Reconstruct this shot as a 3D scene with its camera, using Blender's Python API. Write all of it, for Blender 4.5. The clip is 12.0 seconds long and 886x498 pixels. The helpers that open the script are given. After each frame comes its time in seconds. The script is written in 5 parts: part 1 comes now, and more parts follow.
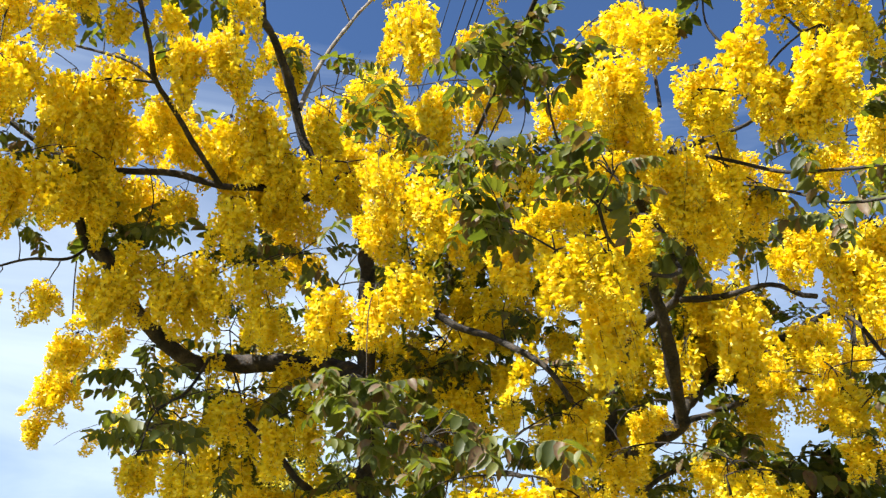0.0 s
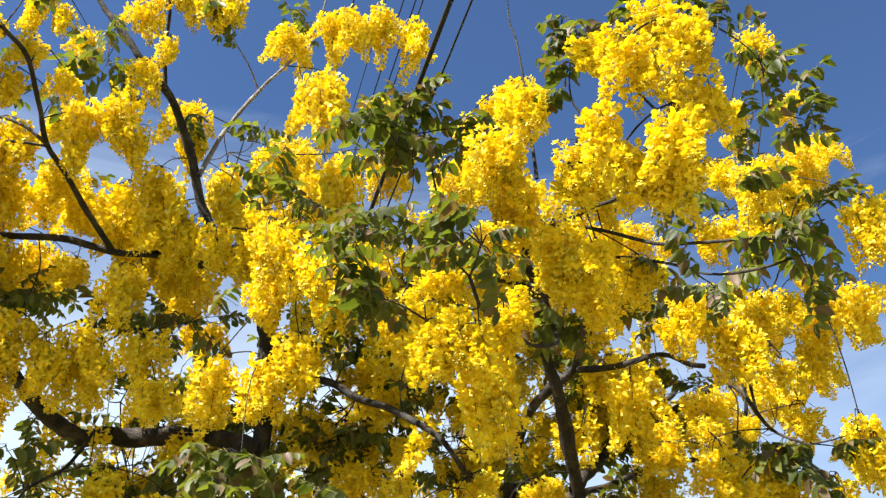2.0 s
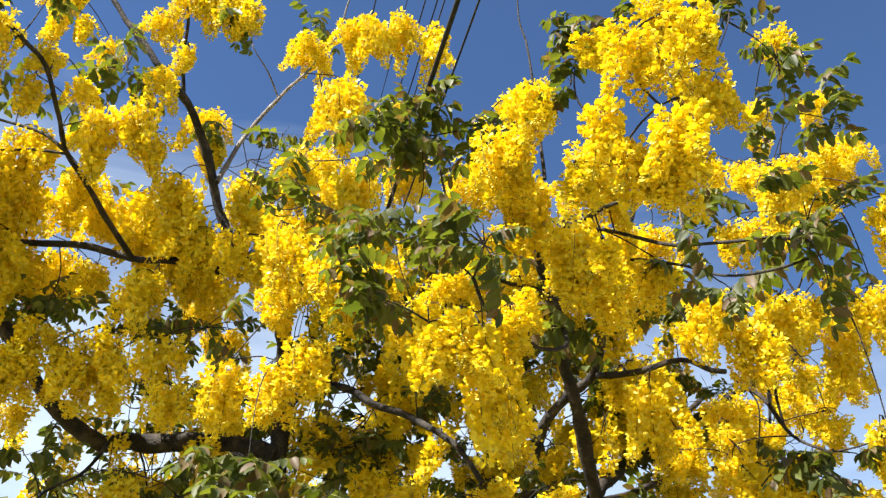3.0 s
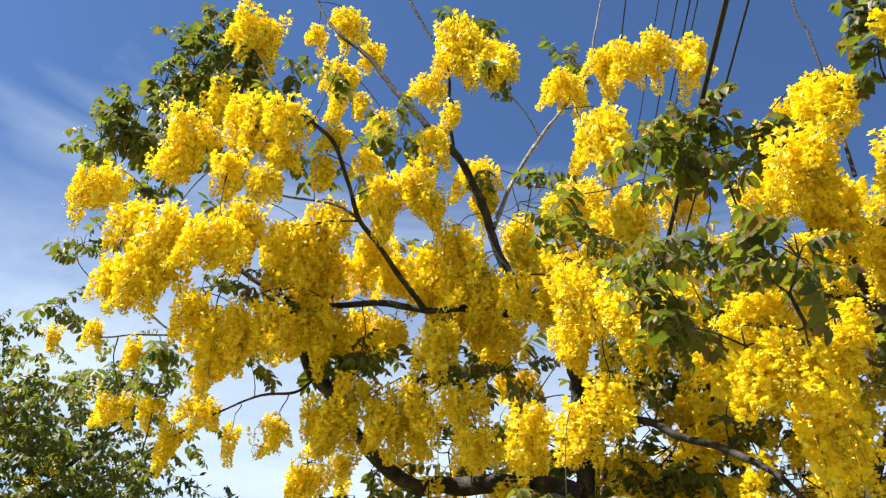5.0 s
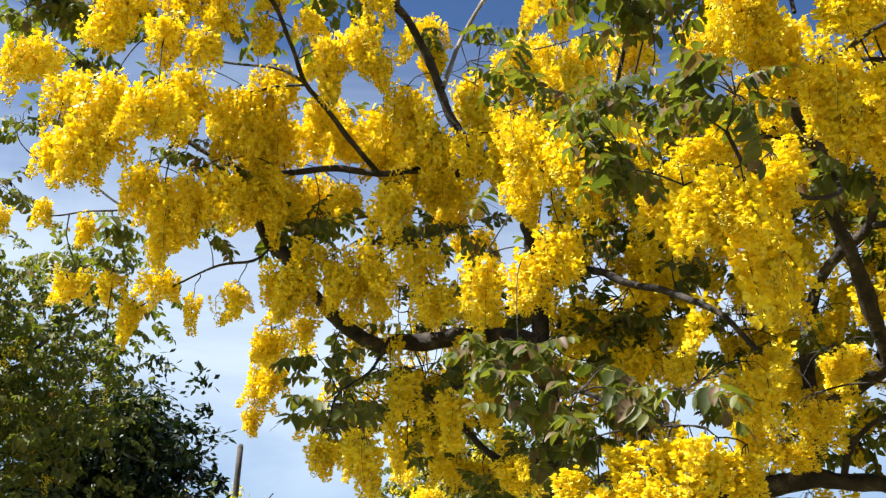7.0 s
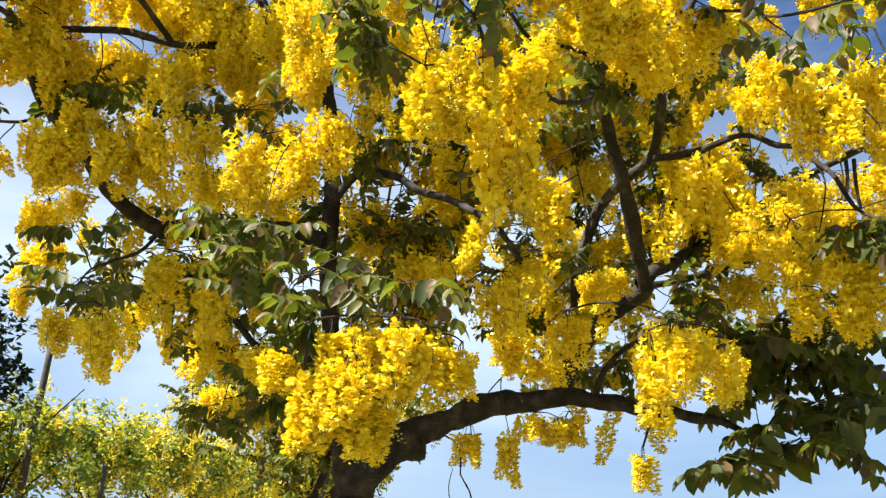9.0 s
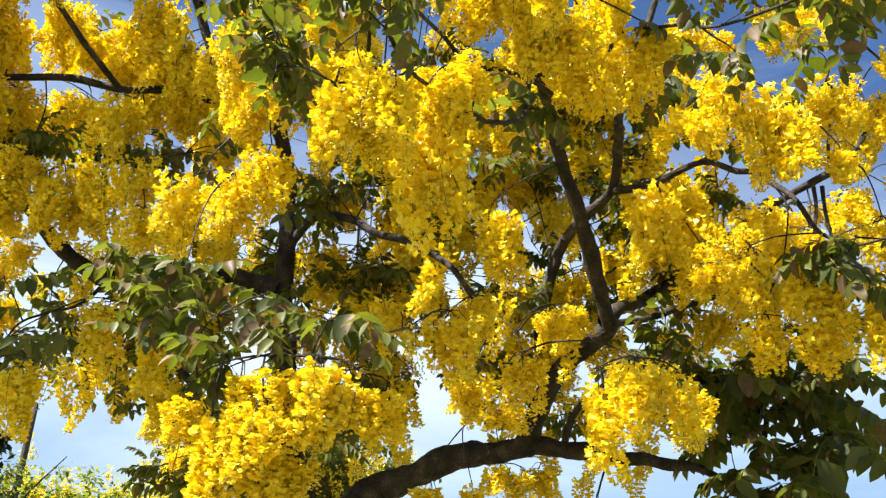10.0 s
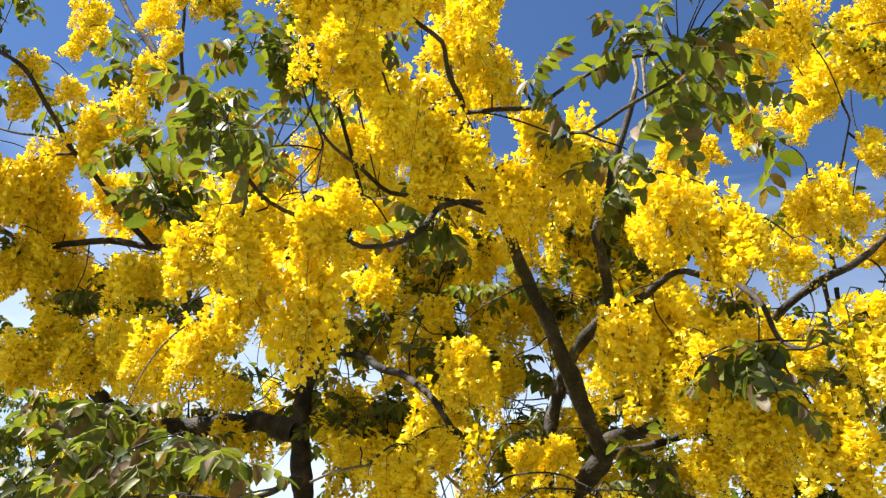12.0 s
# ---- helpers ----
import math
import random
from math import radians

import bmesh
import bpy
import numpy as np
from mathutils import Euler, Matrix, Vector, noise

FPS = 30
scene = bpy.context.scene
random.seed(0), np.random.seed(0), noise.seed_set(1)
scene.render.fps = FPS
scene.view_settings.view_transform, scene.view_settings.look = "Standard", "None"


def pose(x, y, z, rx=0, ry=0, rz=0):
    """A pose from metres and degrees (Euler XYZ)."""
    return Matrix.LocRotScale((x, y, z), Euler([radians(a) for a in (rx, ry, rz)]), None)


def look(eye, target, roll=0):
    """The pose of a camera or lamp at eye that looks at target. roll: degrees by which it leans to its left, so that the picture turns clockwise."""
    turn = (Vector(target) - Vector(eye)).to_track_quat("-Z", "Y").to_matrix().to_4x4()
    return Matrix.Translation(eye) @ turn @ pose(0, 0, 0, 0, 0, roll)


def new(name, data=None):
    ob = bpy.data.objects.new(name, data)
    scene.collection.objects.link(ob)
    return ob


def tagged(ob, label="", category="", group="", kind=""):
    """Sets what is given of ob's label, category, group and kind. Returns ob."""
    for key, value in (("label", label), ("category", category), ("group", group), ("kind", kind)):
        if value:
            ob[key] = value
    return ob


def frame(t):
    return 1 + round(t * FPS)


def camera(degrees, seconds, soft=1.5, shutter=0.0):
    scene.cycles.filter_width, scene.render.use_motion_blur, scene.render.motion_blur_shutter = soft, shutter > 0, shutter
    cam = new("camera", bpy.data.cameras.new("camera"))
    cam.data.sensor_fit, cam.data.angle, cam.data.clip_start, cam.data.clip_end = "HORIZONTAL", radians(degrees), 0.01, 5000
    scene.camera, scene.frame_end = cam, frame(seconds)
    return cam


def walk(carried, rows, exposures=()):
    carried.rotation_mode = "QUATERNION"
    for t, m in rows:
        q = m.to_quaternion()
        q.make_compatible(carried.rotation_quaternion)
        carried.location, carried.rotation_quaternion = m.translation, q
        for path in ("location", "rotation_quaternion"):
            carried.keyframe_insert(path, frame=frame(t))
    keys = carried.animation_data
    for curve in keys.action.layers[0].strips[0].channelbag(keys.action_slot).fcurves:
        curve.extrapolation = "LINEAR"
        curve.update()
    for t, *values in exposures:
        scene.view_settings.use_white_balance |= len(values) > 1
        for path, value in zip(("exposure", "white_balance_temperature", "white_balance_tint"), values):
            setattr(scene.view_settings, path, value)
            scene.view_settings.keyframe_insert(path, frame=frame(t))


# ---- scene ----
cam = camera(56.9, 12.0, soft=1.35)
METRES, EYE, TILT, LEAN, TURN = 2.5, 1.6, 26.75, -0.5, 0.0
ROWS = [
    (0.0, 0.0, 0.0, 0.0, 0.0, 0.0, -0.0),
    (0.5, 0.0048, -0.0002, 0.0032, -0.68, 1.93, -1.03),
    (1.0, 0.0121, -0.0035, 0.0085, -1.47, 3.41, -0.69),
    (1.5, 0.0302, -0.0058, 0.0046, -2.96, 4.25, -0.41),
    (2.0, 0.0935, 0.0066, 0.002, -4.36, 4.79, -0.21),
    (2.5, 0.1373, 0.0145, -0.0056, -3.25, 5.27, -0.48),
    (4.5, 0.1162, 0.0353, -0.0082, 9.3, 6.68, 3.54),
    (5.0, 0.0928, 0.0277, -0.0024, 16.97, 8.54, 4.64),
    (5.5, 0.0838, 0.0179, -0.0041, 19.15, 8.38, 6.74),
    (6.0, 0.0885, 0.0118, -0.0028, 18.77, 7.41, 7.86),
    (6.5, 0.0986, 0.0126, -0.004, 18.01, 6.32, 7.98),
    (7.0, 0.1112, 0.0244, -0.0312, 14.39, -0.7, 7.31),
    (7.5, 0.1267, 0.0405, -0.0717, 9.02, -9.7, 5.18),
    (9.5, 0.321, 0.1558, -0.1326, 5.06, -4.57, 0.34),
    (10.0, 0.3644, 0.2025, -0.1548, 5.36, -2.5, 1.8),
    (10.5, 0.4647, 0.2142, -0.1677, 9.98, -0.78, 2.64),
    (11.0, 0.5501, 0.2418, -0.1794, 9.4, -1.3, 3.69),
    (11.5, 0.6222, 0.28, -0.1891, 10.67, 4.29, 4.61),
    (12.0, 0.7017, 0.2931, -0.1923, 16.55, 7.84, 5.13),
]
walk(cam, [(t, pose(0, 0, EYE, TILT, LEAN, TURN) @ pose(METRES * x, METRES * y, METRES * z, 90 + pitch, roll, yaw)) for t, x, y, z, yaw, pitch, roll in ROWS],
     [(0.0, 1.51), (2.5, 1.54), (5.5, 1.45), (7.5, 1.36), (9.5, 1.55), (11.0, 1.64), (12.0, 1.67)])

# ---- light ----
SUN_TO = Vector((-0.50, -0.33, 0.80)).normalized()
world = bpy.data.worlds.new("sky")
scene.world = world
world.use_nodes = True
wn, wl = world.node_tree.nodes, world.node_tree.links
wn.clear()
w_out = wn.new("ShaderNodeOutputWorld")
w_bg = wn.new("ShaderNodeBackground")
w_sky = wn.new("ShaderNodeTexSky")
w_sky.sky_type = "NISHITA"
w_sky.sun_disc = False
w_sky.sun_elevation = math.asin(SUN_TO.z)
w_sky.sun_rotation = math.atan2(SUN_TO.x, SUN_TO.y)
w_sky.air_density, w_sky.dust_density, w_sky.ozone_density = 1.0, 0.25, 2.5
w_bg.inputs["Strength"].default_value = 0.036
# thin streaks of cirrus over the blue
w_co = wn.new("ShaderNodeTexCoord")
w_map = wn.new("ShaderNodeMapping")
w_map.inputs["Rotation"].default_value = (0.3, 0.5, 0.9)
w_map.inputs["Scale"].default_value = (0.7, 1.5, 3.2)
w_noise = wn.new("ShaderNodeTexNoise")
w_noise.inputs["Scale"].default_value = 2.1
w_noise.inputs["Detail"].default_value = 7.0
w_noise.inputs["Roughness"].default_value = 0.55
w_noise.inputs["Distortion"].default_value = 0.8
w_ramp = wn.new("ShaderNodeMapRange")
w_ramp.inputs["From Min"].default_value = 0.33
w_ramp.inputs["From Max"].default_value = 0.80
w_ramp.inputs["To Max"].default_value = 0.78
w_mix = wn.new("ShaderNodeMix")
w_mix.data_type = "RGBA"
w_mix.inputs["B"].default_value = (10.1, 11.7, 13.4, 1)
wl.new(w_co.outputs["Generated"], w_map.inputs["Vector"])
wl.new(w_map.outputs["Vector"], w_noise.inputs["Vector"])
# the veil lies as a bank of thin high cloud above the horizon on the sunny side
w_sep = wn.new("ShaderNodeSeparateXYZ")
wl.new(w_co.outputs["Generated"], w_sep.inputs["Vector"])
w_dot = wn.new("ShaderNodeVectorMath")
w_dot.operation = "DOT_PRODUCT"
w_dot.inputs[1].default_value = (-0.20, 0.66, 0.30)
wl.new(w_co.outputs["Generated"], w_dot.inputs[0])
w_off = wn.new("ShaderNodeMath")
w_off.operation = "SUBTRACT"
w_off.inputs[1].default_value = 0.30
w_abs = wn.new("ShaderNodeMath")
w_abs.operation = "ABSOLUTE"
w_flat = wn.new("ShaderNodeMath")
w_flat.operation = "MAXIMUM"
w_flat.inputs[1].default_value = 0.06
w_bank = wn.new("ShaderNodeMath")
w_bank.operation = "MULTIPLY_ADD"
w_bank.inputs[1].default_value, w_bank.inputs[2].default_value = -1.3, -0.41
w_add = wn.new("ShaderNodeMath")
w_veil = wn.new("ShaderNodeMath")
wl.new(w_sep.outputs["Z"], w_off.inputs[0])
wl.new(w_off.outputs[0], w_abs.inputs[0])
wl.new(w_abs.outputs[0], w_flat.inputs[0])
wl.new(w_flat.outputs[0], w_bank.inputs[0])
wl.new(w_bank.outputs[0], w_add.inputs[0])
wl.new(w_dot.outputs["Value"], w_add.inputs[1])
wl.new(w_add.outputs[0], w_veil.inputs[0])
w_streak = wn.new("ShaderNodeMath")
w_streak.operation = "MULTIPLY_ADD"
w_streak.inputs[1].default_value, w_streak.inputs[2].default_value = 0.75, 0.11
wl.new(w_noise.outputs["Fac"], w_streak.inputs[0])
wl.new(w_streak.outputs[0], w_veil.inputs[1])
wl.new(w_veil.outputs[0], w_ramp.inputs["Value"])
wl.new(w_ramp.outputs["Result"], w_mix.inputs["Factor"])
w_clear = wn.new("ShaderNodeMix")
w_clear.data_type, w_clear.blend_type = "RGBA", "MULTIPLY"
w_clear.inputs["Factor"].default_value = 1.0
w_clear.inputs["B"].default_value = (0.93, 1.15, 1.45, 1)
wl.new(w_sky.outputs["Color"], w_clear.inputs["A"])
# pale blue haze along the horizon
w_haze = wn.new("ShaderNodeMapRange")
w_haze.interpolation_type = "SMOOTHSTEP"
w_haze.inputs["From Min"].default_value = 0.42
w_haze.inputs["From Max"].default_value = 0.0
w_haze.inputs["To Max"].default_value = 0.85
w_mix2 = wn.new("ShaderNodeMix")
w_mix2.data_type = "RGBA"
w_mix2.inputs["B"].default_value = (3.6, 5.5, 8.4, 1)
wl.new(w_sep.outputs["Z"], w_haze.inputs["Value"])
wl.new(w_haze.outputs["Result"], w_mix2.inputs["Factor"])
wl.new(w_clear.outputs["Result"], w_mix2.inputs["A"])
wl.new(w_mix2.outputs["Result"], w_mix.inputs["A"])
wl.new(w_mix.outputs["Result"], w_bg.inputs["Color"])
wl.new(w_bg.outputs["Background"], w_out.inputs["Surface"])

sun_data = bpy.data.lights.new("sun", "SUN")
sun_data.energy, sun_data.angle, sun_data.color = 5.0, radians(0.53), (1.0, 0.95, 0.86)
sun = new("sun", sun_data)
sun.matrix_world = look(SUN_TO * 60, (0, 0, 0))


# ---- materials ----
def material(name, rough=0.6):
    m = bpy.data.materials.new(name)
    m.use_nodes = True
    n, l = m.node_tree.nodes, m.node_tree.links
    b = n["Principled BSDF"]
    b.inputs["Roughness"].default_value = rough
    return m, n, l, b


def ramp(n, stops):
    r = n.new("ShaderNodeValToRGB")
    while len(r.color_ramp.elements) < len(stops):
        r.color_ramp.elements.new(0.5)
    for e, (p, c) in zip(r.color_ramp.elements, stops):
        e.position, e.color = p, (*c, 1)
    return r


def noise_tex(n, l, scale, detail=4.0, coords="Object"):
    co = n.new("ShaderNodeTexCoord")
    t = n.new("ShaderNodeTexNoise")
    t.inputs["Scale"].default_value, t.inputs["Detail"].default_value = scale, detail
    l.new(co.outputs[coords], t.inputs["Vector"])
    return t


def thin(name, stops, through_stops, share, rough, coat=0.0, grain=60.0):
    """A thin living surface, petal or leaf: colour varies from piece to piece, and light shines through."""
    m, n, l, b = material(name, rough)
    geo = n.new("ShaderNodeNewGeometry")
    c1, c2 = ramp(n, stops), ramp(n, through_stops)
    grain_t = noise_tex(n, l, grain)
    add = n.new("ShaderNodeMath")
    add.operation = "MULTIPLY_ADD"
    add.inputs[1].default_value, add.inputs[2].default_value = 0.35, -0.17
    l.new(grain_t.outputs["Fac"], add.inputs[0])
    s = n.new("ShaderNodeMath")
    s.use_clamp = True
    l.new(geo.outputs["Random Per Island"], s.inputs[0])
    l.new(add.outputs[0], s.inputs[1])
    l.new(s.outputs[0], c1.inputs["Fac"])
    l.new(s.outputs[0], c2.inputs["Fac"])
    l.new(c1.outputs["Color"], b.inputs["Base Color"])
    b.inputs["Specular IOR Level"].default_value = 0.35 + coat
    tr = n.new("ShaderNodeBsdfTranslucent")
    l.new(c2.outputs["Color"], tr.inputs["Color"])
    mix = n.new("ShaderNodeMixShader")
    mix.inputs["Fac"].default_value = share
    l.new(b.outputs["BSDF"], mix.inputs[1])
    l.new(tr.outputs["BSDF"], mix.inputs[2])
    l.new(mix.outputs["Shader"], n["Material Output"].inputs["Surface"])
    return m


PETAL = thin("yellow_petal", [(0.0, (0.85, 0.67, 0.012)), (0.5, (0.90, 0.785, 0.030)), (1.0, (0.93, 0.88, 0.12))],
             [(0.0, (0.84, 0.53, 0.003)), (1.0, (0.92, 0.70, 0.008))], 0.38, 0.42)
BUD = thin("yellow_green_bud", [(0.0, (0.55, 0.42, 0.03)), (1.0, (0.75, 0.62, 0.06))],
           [(0.0, (0.5, 0.4, 0.02)), (1.0, (0.6, 0.5, 0.03))], 0.2, 0.5)
STALK = thin("green_stalk", [(0.0, (0.16, 0.15, 0.03)), (1.0, (0.24, 0.22, 0.04))],
             [(0.0, (0.1, 0.1, 0.02)), (1.0, (0.2, 0.2, 0.03))], 0.1, 0.6)
LEAF = thin("green_leaf", [(0.0, (0.040, 0.054, 0.012)), (0.45, (0.075, 0.092, 0.019)), (0.88, (0.135, 0.145, 0.034)), (0.95, (0.14, 0.11, 0.052)), (1.0, (0.14, 0.085, 0.05))],
            [(0.0, (0.13, 0.18, 0.011)), (0.8, (0.28, 0.32, 0.022)), (1.0, (0.20, 0.12, 0.025))], 0.34, 0.52, 0.0)
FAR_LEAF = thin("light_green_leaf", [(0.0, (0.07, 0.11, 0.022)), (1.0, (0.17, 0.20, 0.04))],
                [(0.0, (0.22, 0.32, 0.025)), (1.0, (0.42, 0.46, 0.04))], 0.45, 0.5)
DARK_LEAF = thin("dark_green_leaf", [(0.0, (0.010, 0.020, 0.008)), (0.85, (0.020, 0.036, 0.012)), (1.0, (0.05, 0.06, 0.02))],
                 [(0.0, (0.02, 0.05, 0.005)), (1.0, (0.06, 0.1, 0.01))], 0.12, 0.5)
FAR_PETAL = thin("pale_yellow_petal", [(0.0, (0.76, 0.58, 0.03)), (1.0, (0.87, 0.76, 0.09))],
                 [(0.0, (0.74, 0.56, 0.01)), (1.0, (0.84, 0.70, 0.04))], 0.4, 0.6)


def bark_material(name, dark, light, scale):
    m, n, l, b = material(name, 0.85)
    a, f = noise_tex(n, l, scale, 6.0), noise_tex(n, l, scale * 7, 5.0)
    c = ramp(n, [(0.36, dark), (0.58, tuple(0.7 * p + 0.3 * q for p, q in zip(dark, light))), (0.76, light)])
    mix = n.new("ShaderNodeMath")
    mix.operation = "MULTIPLY_ADD"
    mix.inputs[1].default_value, mix.inputs[2].default_value = 0.4, -0.2
    l.new(f.outputs["Fac"], mix.inputs[0])
    s = n.new("ShaderNodeMath")
    l.new(a.outputs["Fac"], s.inputs[0])
    l.new(mix.outputs[0], s.inputs[1])
    l.new(s.outputs[0], c.inputs["Fac"])
    l.new(c.outputs["Color"], b.inputs["Base Color"])
    bump = n.new("ShaderNodeBump")
    bump.inputs["Strength"].default_value, bump.inputs["Distance"].default_value = 0.9, 0.012
    l.new(f.outputs["Fac"], bump.inputs["Height"])
    l.new(bump.outputs["Normal"], b.inputs["Normal"])
    return m


# canopy shade is put into this bark colour, well below its own brown-grey
BARK = bark_material("shaded_brown_grey_bark", (0.006, 0.0045, 0.0035), (0.095, 0.074, 0.058), 11.0)
PALE_BARK = bark_material("pale_grey_bark", (0.14, 0.115, 0.09), (0.42, 0.38, 0.33), 12.0)
GREY_BARK = bark_material("grey_bark", (0.07, 0.06, 0.05), (0.26, 0.23, 0.19), 10.0)
POD = bark_material("dark_pod", (0.012, 0.008, 0.006), (0.04, 0.028, 0.022), 20.0)


def plain(name, colour, rough, scale=6.0, vary=0.25):
    m, n, l, b = material(name, rough)
    t, fine = noise_tex(n, l, scale, 6.0), noise_tex(n, l, scale * 40, 6.0)
    lo, hi = (tuple(min(1, v * k) for v in colour) for k in (1 - vary, 1 + vary))
    c = ramp(n, [(0.3, lo), (0.7, hi)])
    mix = n.new("ShaderNodeMath")
    mix.operation = "MULTIPLY_ADD"
    mix.inputs[1].default_value, mix.inputs[2].default_value = 0.5, -0.25
    both = n.new("ShaderNodeMath")
    l.new(fine.outputs["Fac"], mix.inputs[0])
    l.new(t.outputs["Fac"], both.inputs[0])
    l.new(mix.outputs[0], both.inputs[1])
    l.new(both.outputs[0], c.inputs["Fac"])
    l.new(c.outputs["Color"], b.inputs["Base Color"])
    bump = n.new("ShaderNodeBump")
    bump.inputs["Strength"].default_value, bump.inputs["Distance"].default_value = 0.3, 0.01
    l.new(fine.outputs["Fac"], bump.inputs["Height"])
    l.new(bump.outputs["Normal"], b.inputs["Normal"])
    return m


CABLE = plain("black_cable", (0.006, 0.006, 0.007), 0.75)
CONCRETE = plain("weathered_pole", (0.085, 0.068, 0.052), 0.85, 14.0)
WHITE_WALL = plain("white_plaster", (0.78, 0.76, 0.72), 0.8, 0.6, 0.06)
ROOF = plain("grey_roof_sheet", (0.07, 0.07, 0.075), 0.8, 0.5)
RED_ROOF = plain("red_roof_tile", (0.34, 0.12, 0.07), 0.7, 0.5)
GLASS_DARK = plain("dark_window", (0.05, 0.06, 0.07), 0.15)
GRASS = plain("dry_grass", (0.20, 0.17, 0.06), 0.95, 0.35, 0.45)
SCRUB = thin("scrub_leaf", [(0.0, (0.018, 0.032, 0.014)), (1.0, (0.042, 0.062, 0.022))],
             [(0.0, (0.05, 0.1, 0.01)), (1.0, (0.1, 0.15, 0.02))], 0.15, 0.7)
SIGN = plain("dark_sign_panel", (0.03, 0.035, 0.05), 0.5)


# ---- mesh helpers (every face is a quad) ----
class Quads:
    def __init__(self):
        self.v, self.f, self.m = [], [], []

    def add(self, verts, faces, slot):
        k = len(self.v)
        self.v.extend(verts)
        self.f.extend([[i + k for i in f] for f in faces])
        self.m.extend([slot] * len(faces))

    def arrays(self):
        return (np.array([tuple(p) for p in self.v], float), np.array(self.f, int), np.array(self.m, int))


def quad_mesh(name, arrays, mats, smooth=False):
    v, f, m = arrays
    me = bpy.data.meshes.new(name)
    me.vertices.add(len(v))
    me.vertices.foreach_set("co", v.astype(np.float32).ravel())
    me.loops.add(f.size)
    me.loops.foreach_set("vertex_index", f.astype(np.int32).ravel())
    me.polygons.add(len(f))
    me.polygons.foreach_set("loop_start", np.arange(0, f.size, 4, dtype=np.int32))
    for mt in mats:
        me.materials.append(mt)
    me.polygons.foreach_set("material_index", m.astype(np.int32))
    if smooth:
        me.polygons.foreach_set("use_smooth", np.ones(len(f), bool))
    me.update(calc_edges=True)
    me.validate()
    return me


def joined(pairs):
    """One set of arrays out of (arrays, matrix) pairs."""
    vs, fs, ms, k = [], [], [], 0
    for (v, f, m), mat in pairs:
        a = np.array(mat)
        vs.append(v @ a[:3, :3].T + a[:3, 3])
        fs.append(f + k)
        ms.append(m)
        k += len(v)
    return np.concatenate(vs), np.concatenate(fs), np.concatenate(ms)


def smooth_line(points, step):
    """Points along a Catmull-Rom curve through the given ones."""
    p = [Vector(q) for q in points]
    p = [p[0] * 2 - p[1]] + p + [p[-1] * 2 - p[-2]]
    out = []
    for i in range(1, len(p) - 2):
        n = max(1, int((p[i + 1] - p[i]).length / step))
        for j in range(n):
            s = j / n
            a, b, c, d = p[i - 1], p[i], p[i + 1], p[i + 2]
            out.append(0.5 * ((2 * b) + (c - a) * s + (2 * a - 5 * b + 4 * c - d) * s * s + (3 * b - a - 3 * c + d) * s ** 3))
    out.append(p[-2])
    return out


def tube(q, line, r0, r1, sides=8, slot=0, rough=0.0):
    """A tapered, slightly knotty tube along a line."""
    n = len(line)
    axis = None
    verts = []
    for i, c in enumerate(line):
        d = (line[min(i + 1, n - 1)] - line[max(i - 1, 0)]).normalized()
        axis = d.orthogonal().normalized() if axis is None else (axis - d * axis.dot(d)).normalized()
        side = d.cross(axis)
        r = r0 + (r1 - r0) * i / max(1, n - 1)
        for k in range(sides):
            a = 2 * math.pi * k / sides
            w = axis * math.cos(a) + side * math.sin(a)
            bump = 1 + rough * noise.noise((c + w * r) * 6.0) + rough * 0.6 * noise.noise((c + w * r) * 19.0)
            verts.append(c + w * r * bump)
    faces = [[i * sides + k, i * sides + (k + 1) % sides, (i + 1) * sides + (k + 1) % sides, (i + 1) * sides + k]
             for i in range(n - 1) for k in range(sides)]
    # rounded end
    tip = line[-1] + (line[-1] - line[-2]).normalized() * r1 * 0.5
    k = len(verts)
    verts.extend(tip.lerp(verts[(n - 1) * sides + j], 0.45) for j in range(sides))
    faces.extend([(n - 1) * sides + j, (n - 1) * sides + (j + 1) % sides, k + (j + 1) % sides, k + j] for j in range(sides))
    for j in range(0, sides - 2, 2):
        faces.append([k, k + j + 1, k + j + 2, k + (j + 3) % sides])
    q.add(verts, faces, slot)


def part(name, mesh, parent, m=None, label=""):
    """One mesh object under a thing or a part, at the world pose m."""
    ob = new(name, mesh)
    ob.parent = parent
    base = Matrix.Translation(parent.location) if parent.type == "EMPTY" else Matrix.Translation(parent.parent.location) @ parent.matrix_basis
    ob.matrix_basis = base.inverted() @ (m or Matrix.Identity(4))
    return tagged(ob, label)


def thing(name, x, y, z, label, category, group="", kind=""):
    e = new(name)
    e.location = (x, y, z)
    e.empty_display_size = 0.2
    return tagged(e, label, category, group, kind)


def tube_mesh(name, lines, mats, sides=8, rough=0.0, smooth=True):
    q = Quads()
    for line, r0, r1 in lines:
        tube(q, line, r0, r1, sides, 0, rough)
    return quad_mesh(name, q.arrays(), mats, smooth)


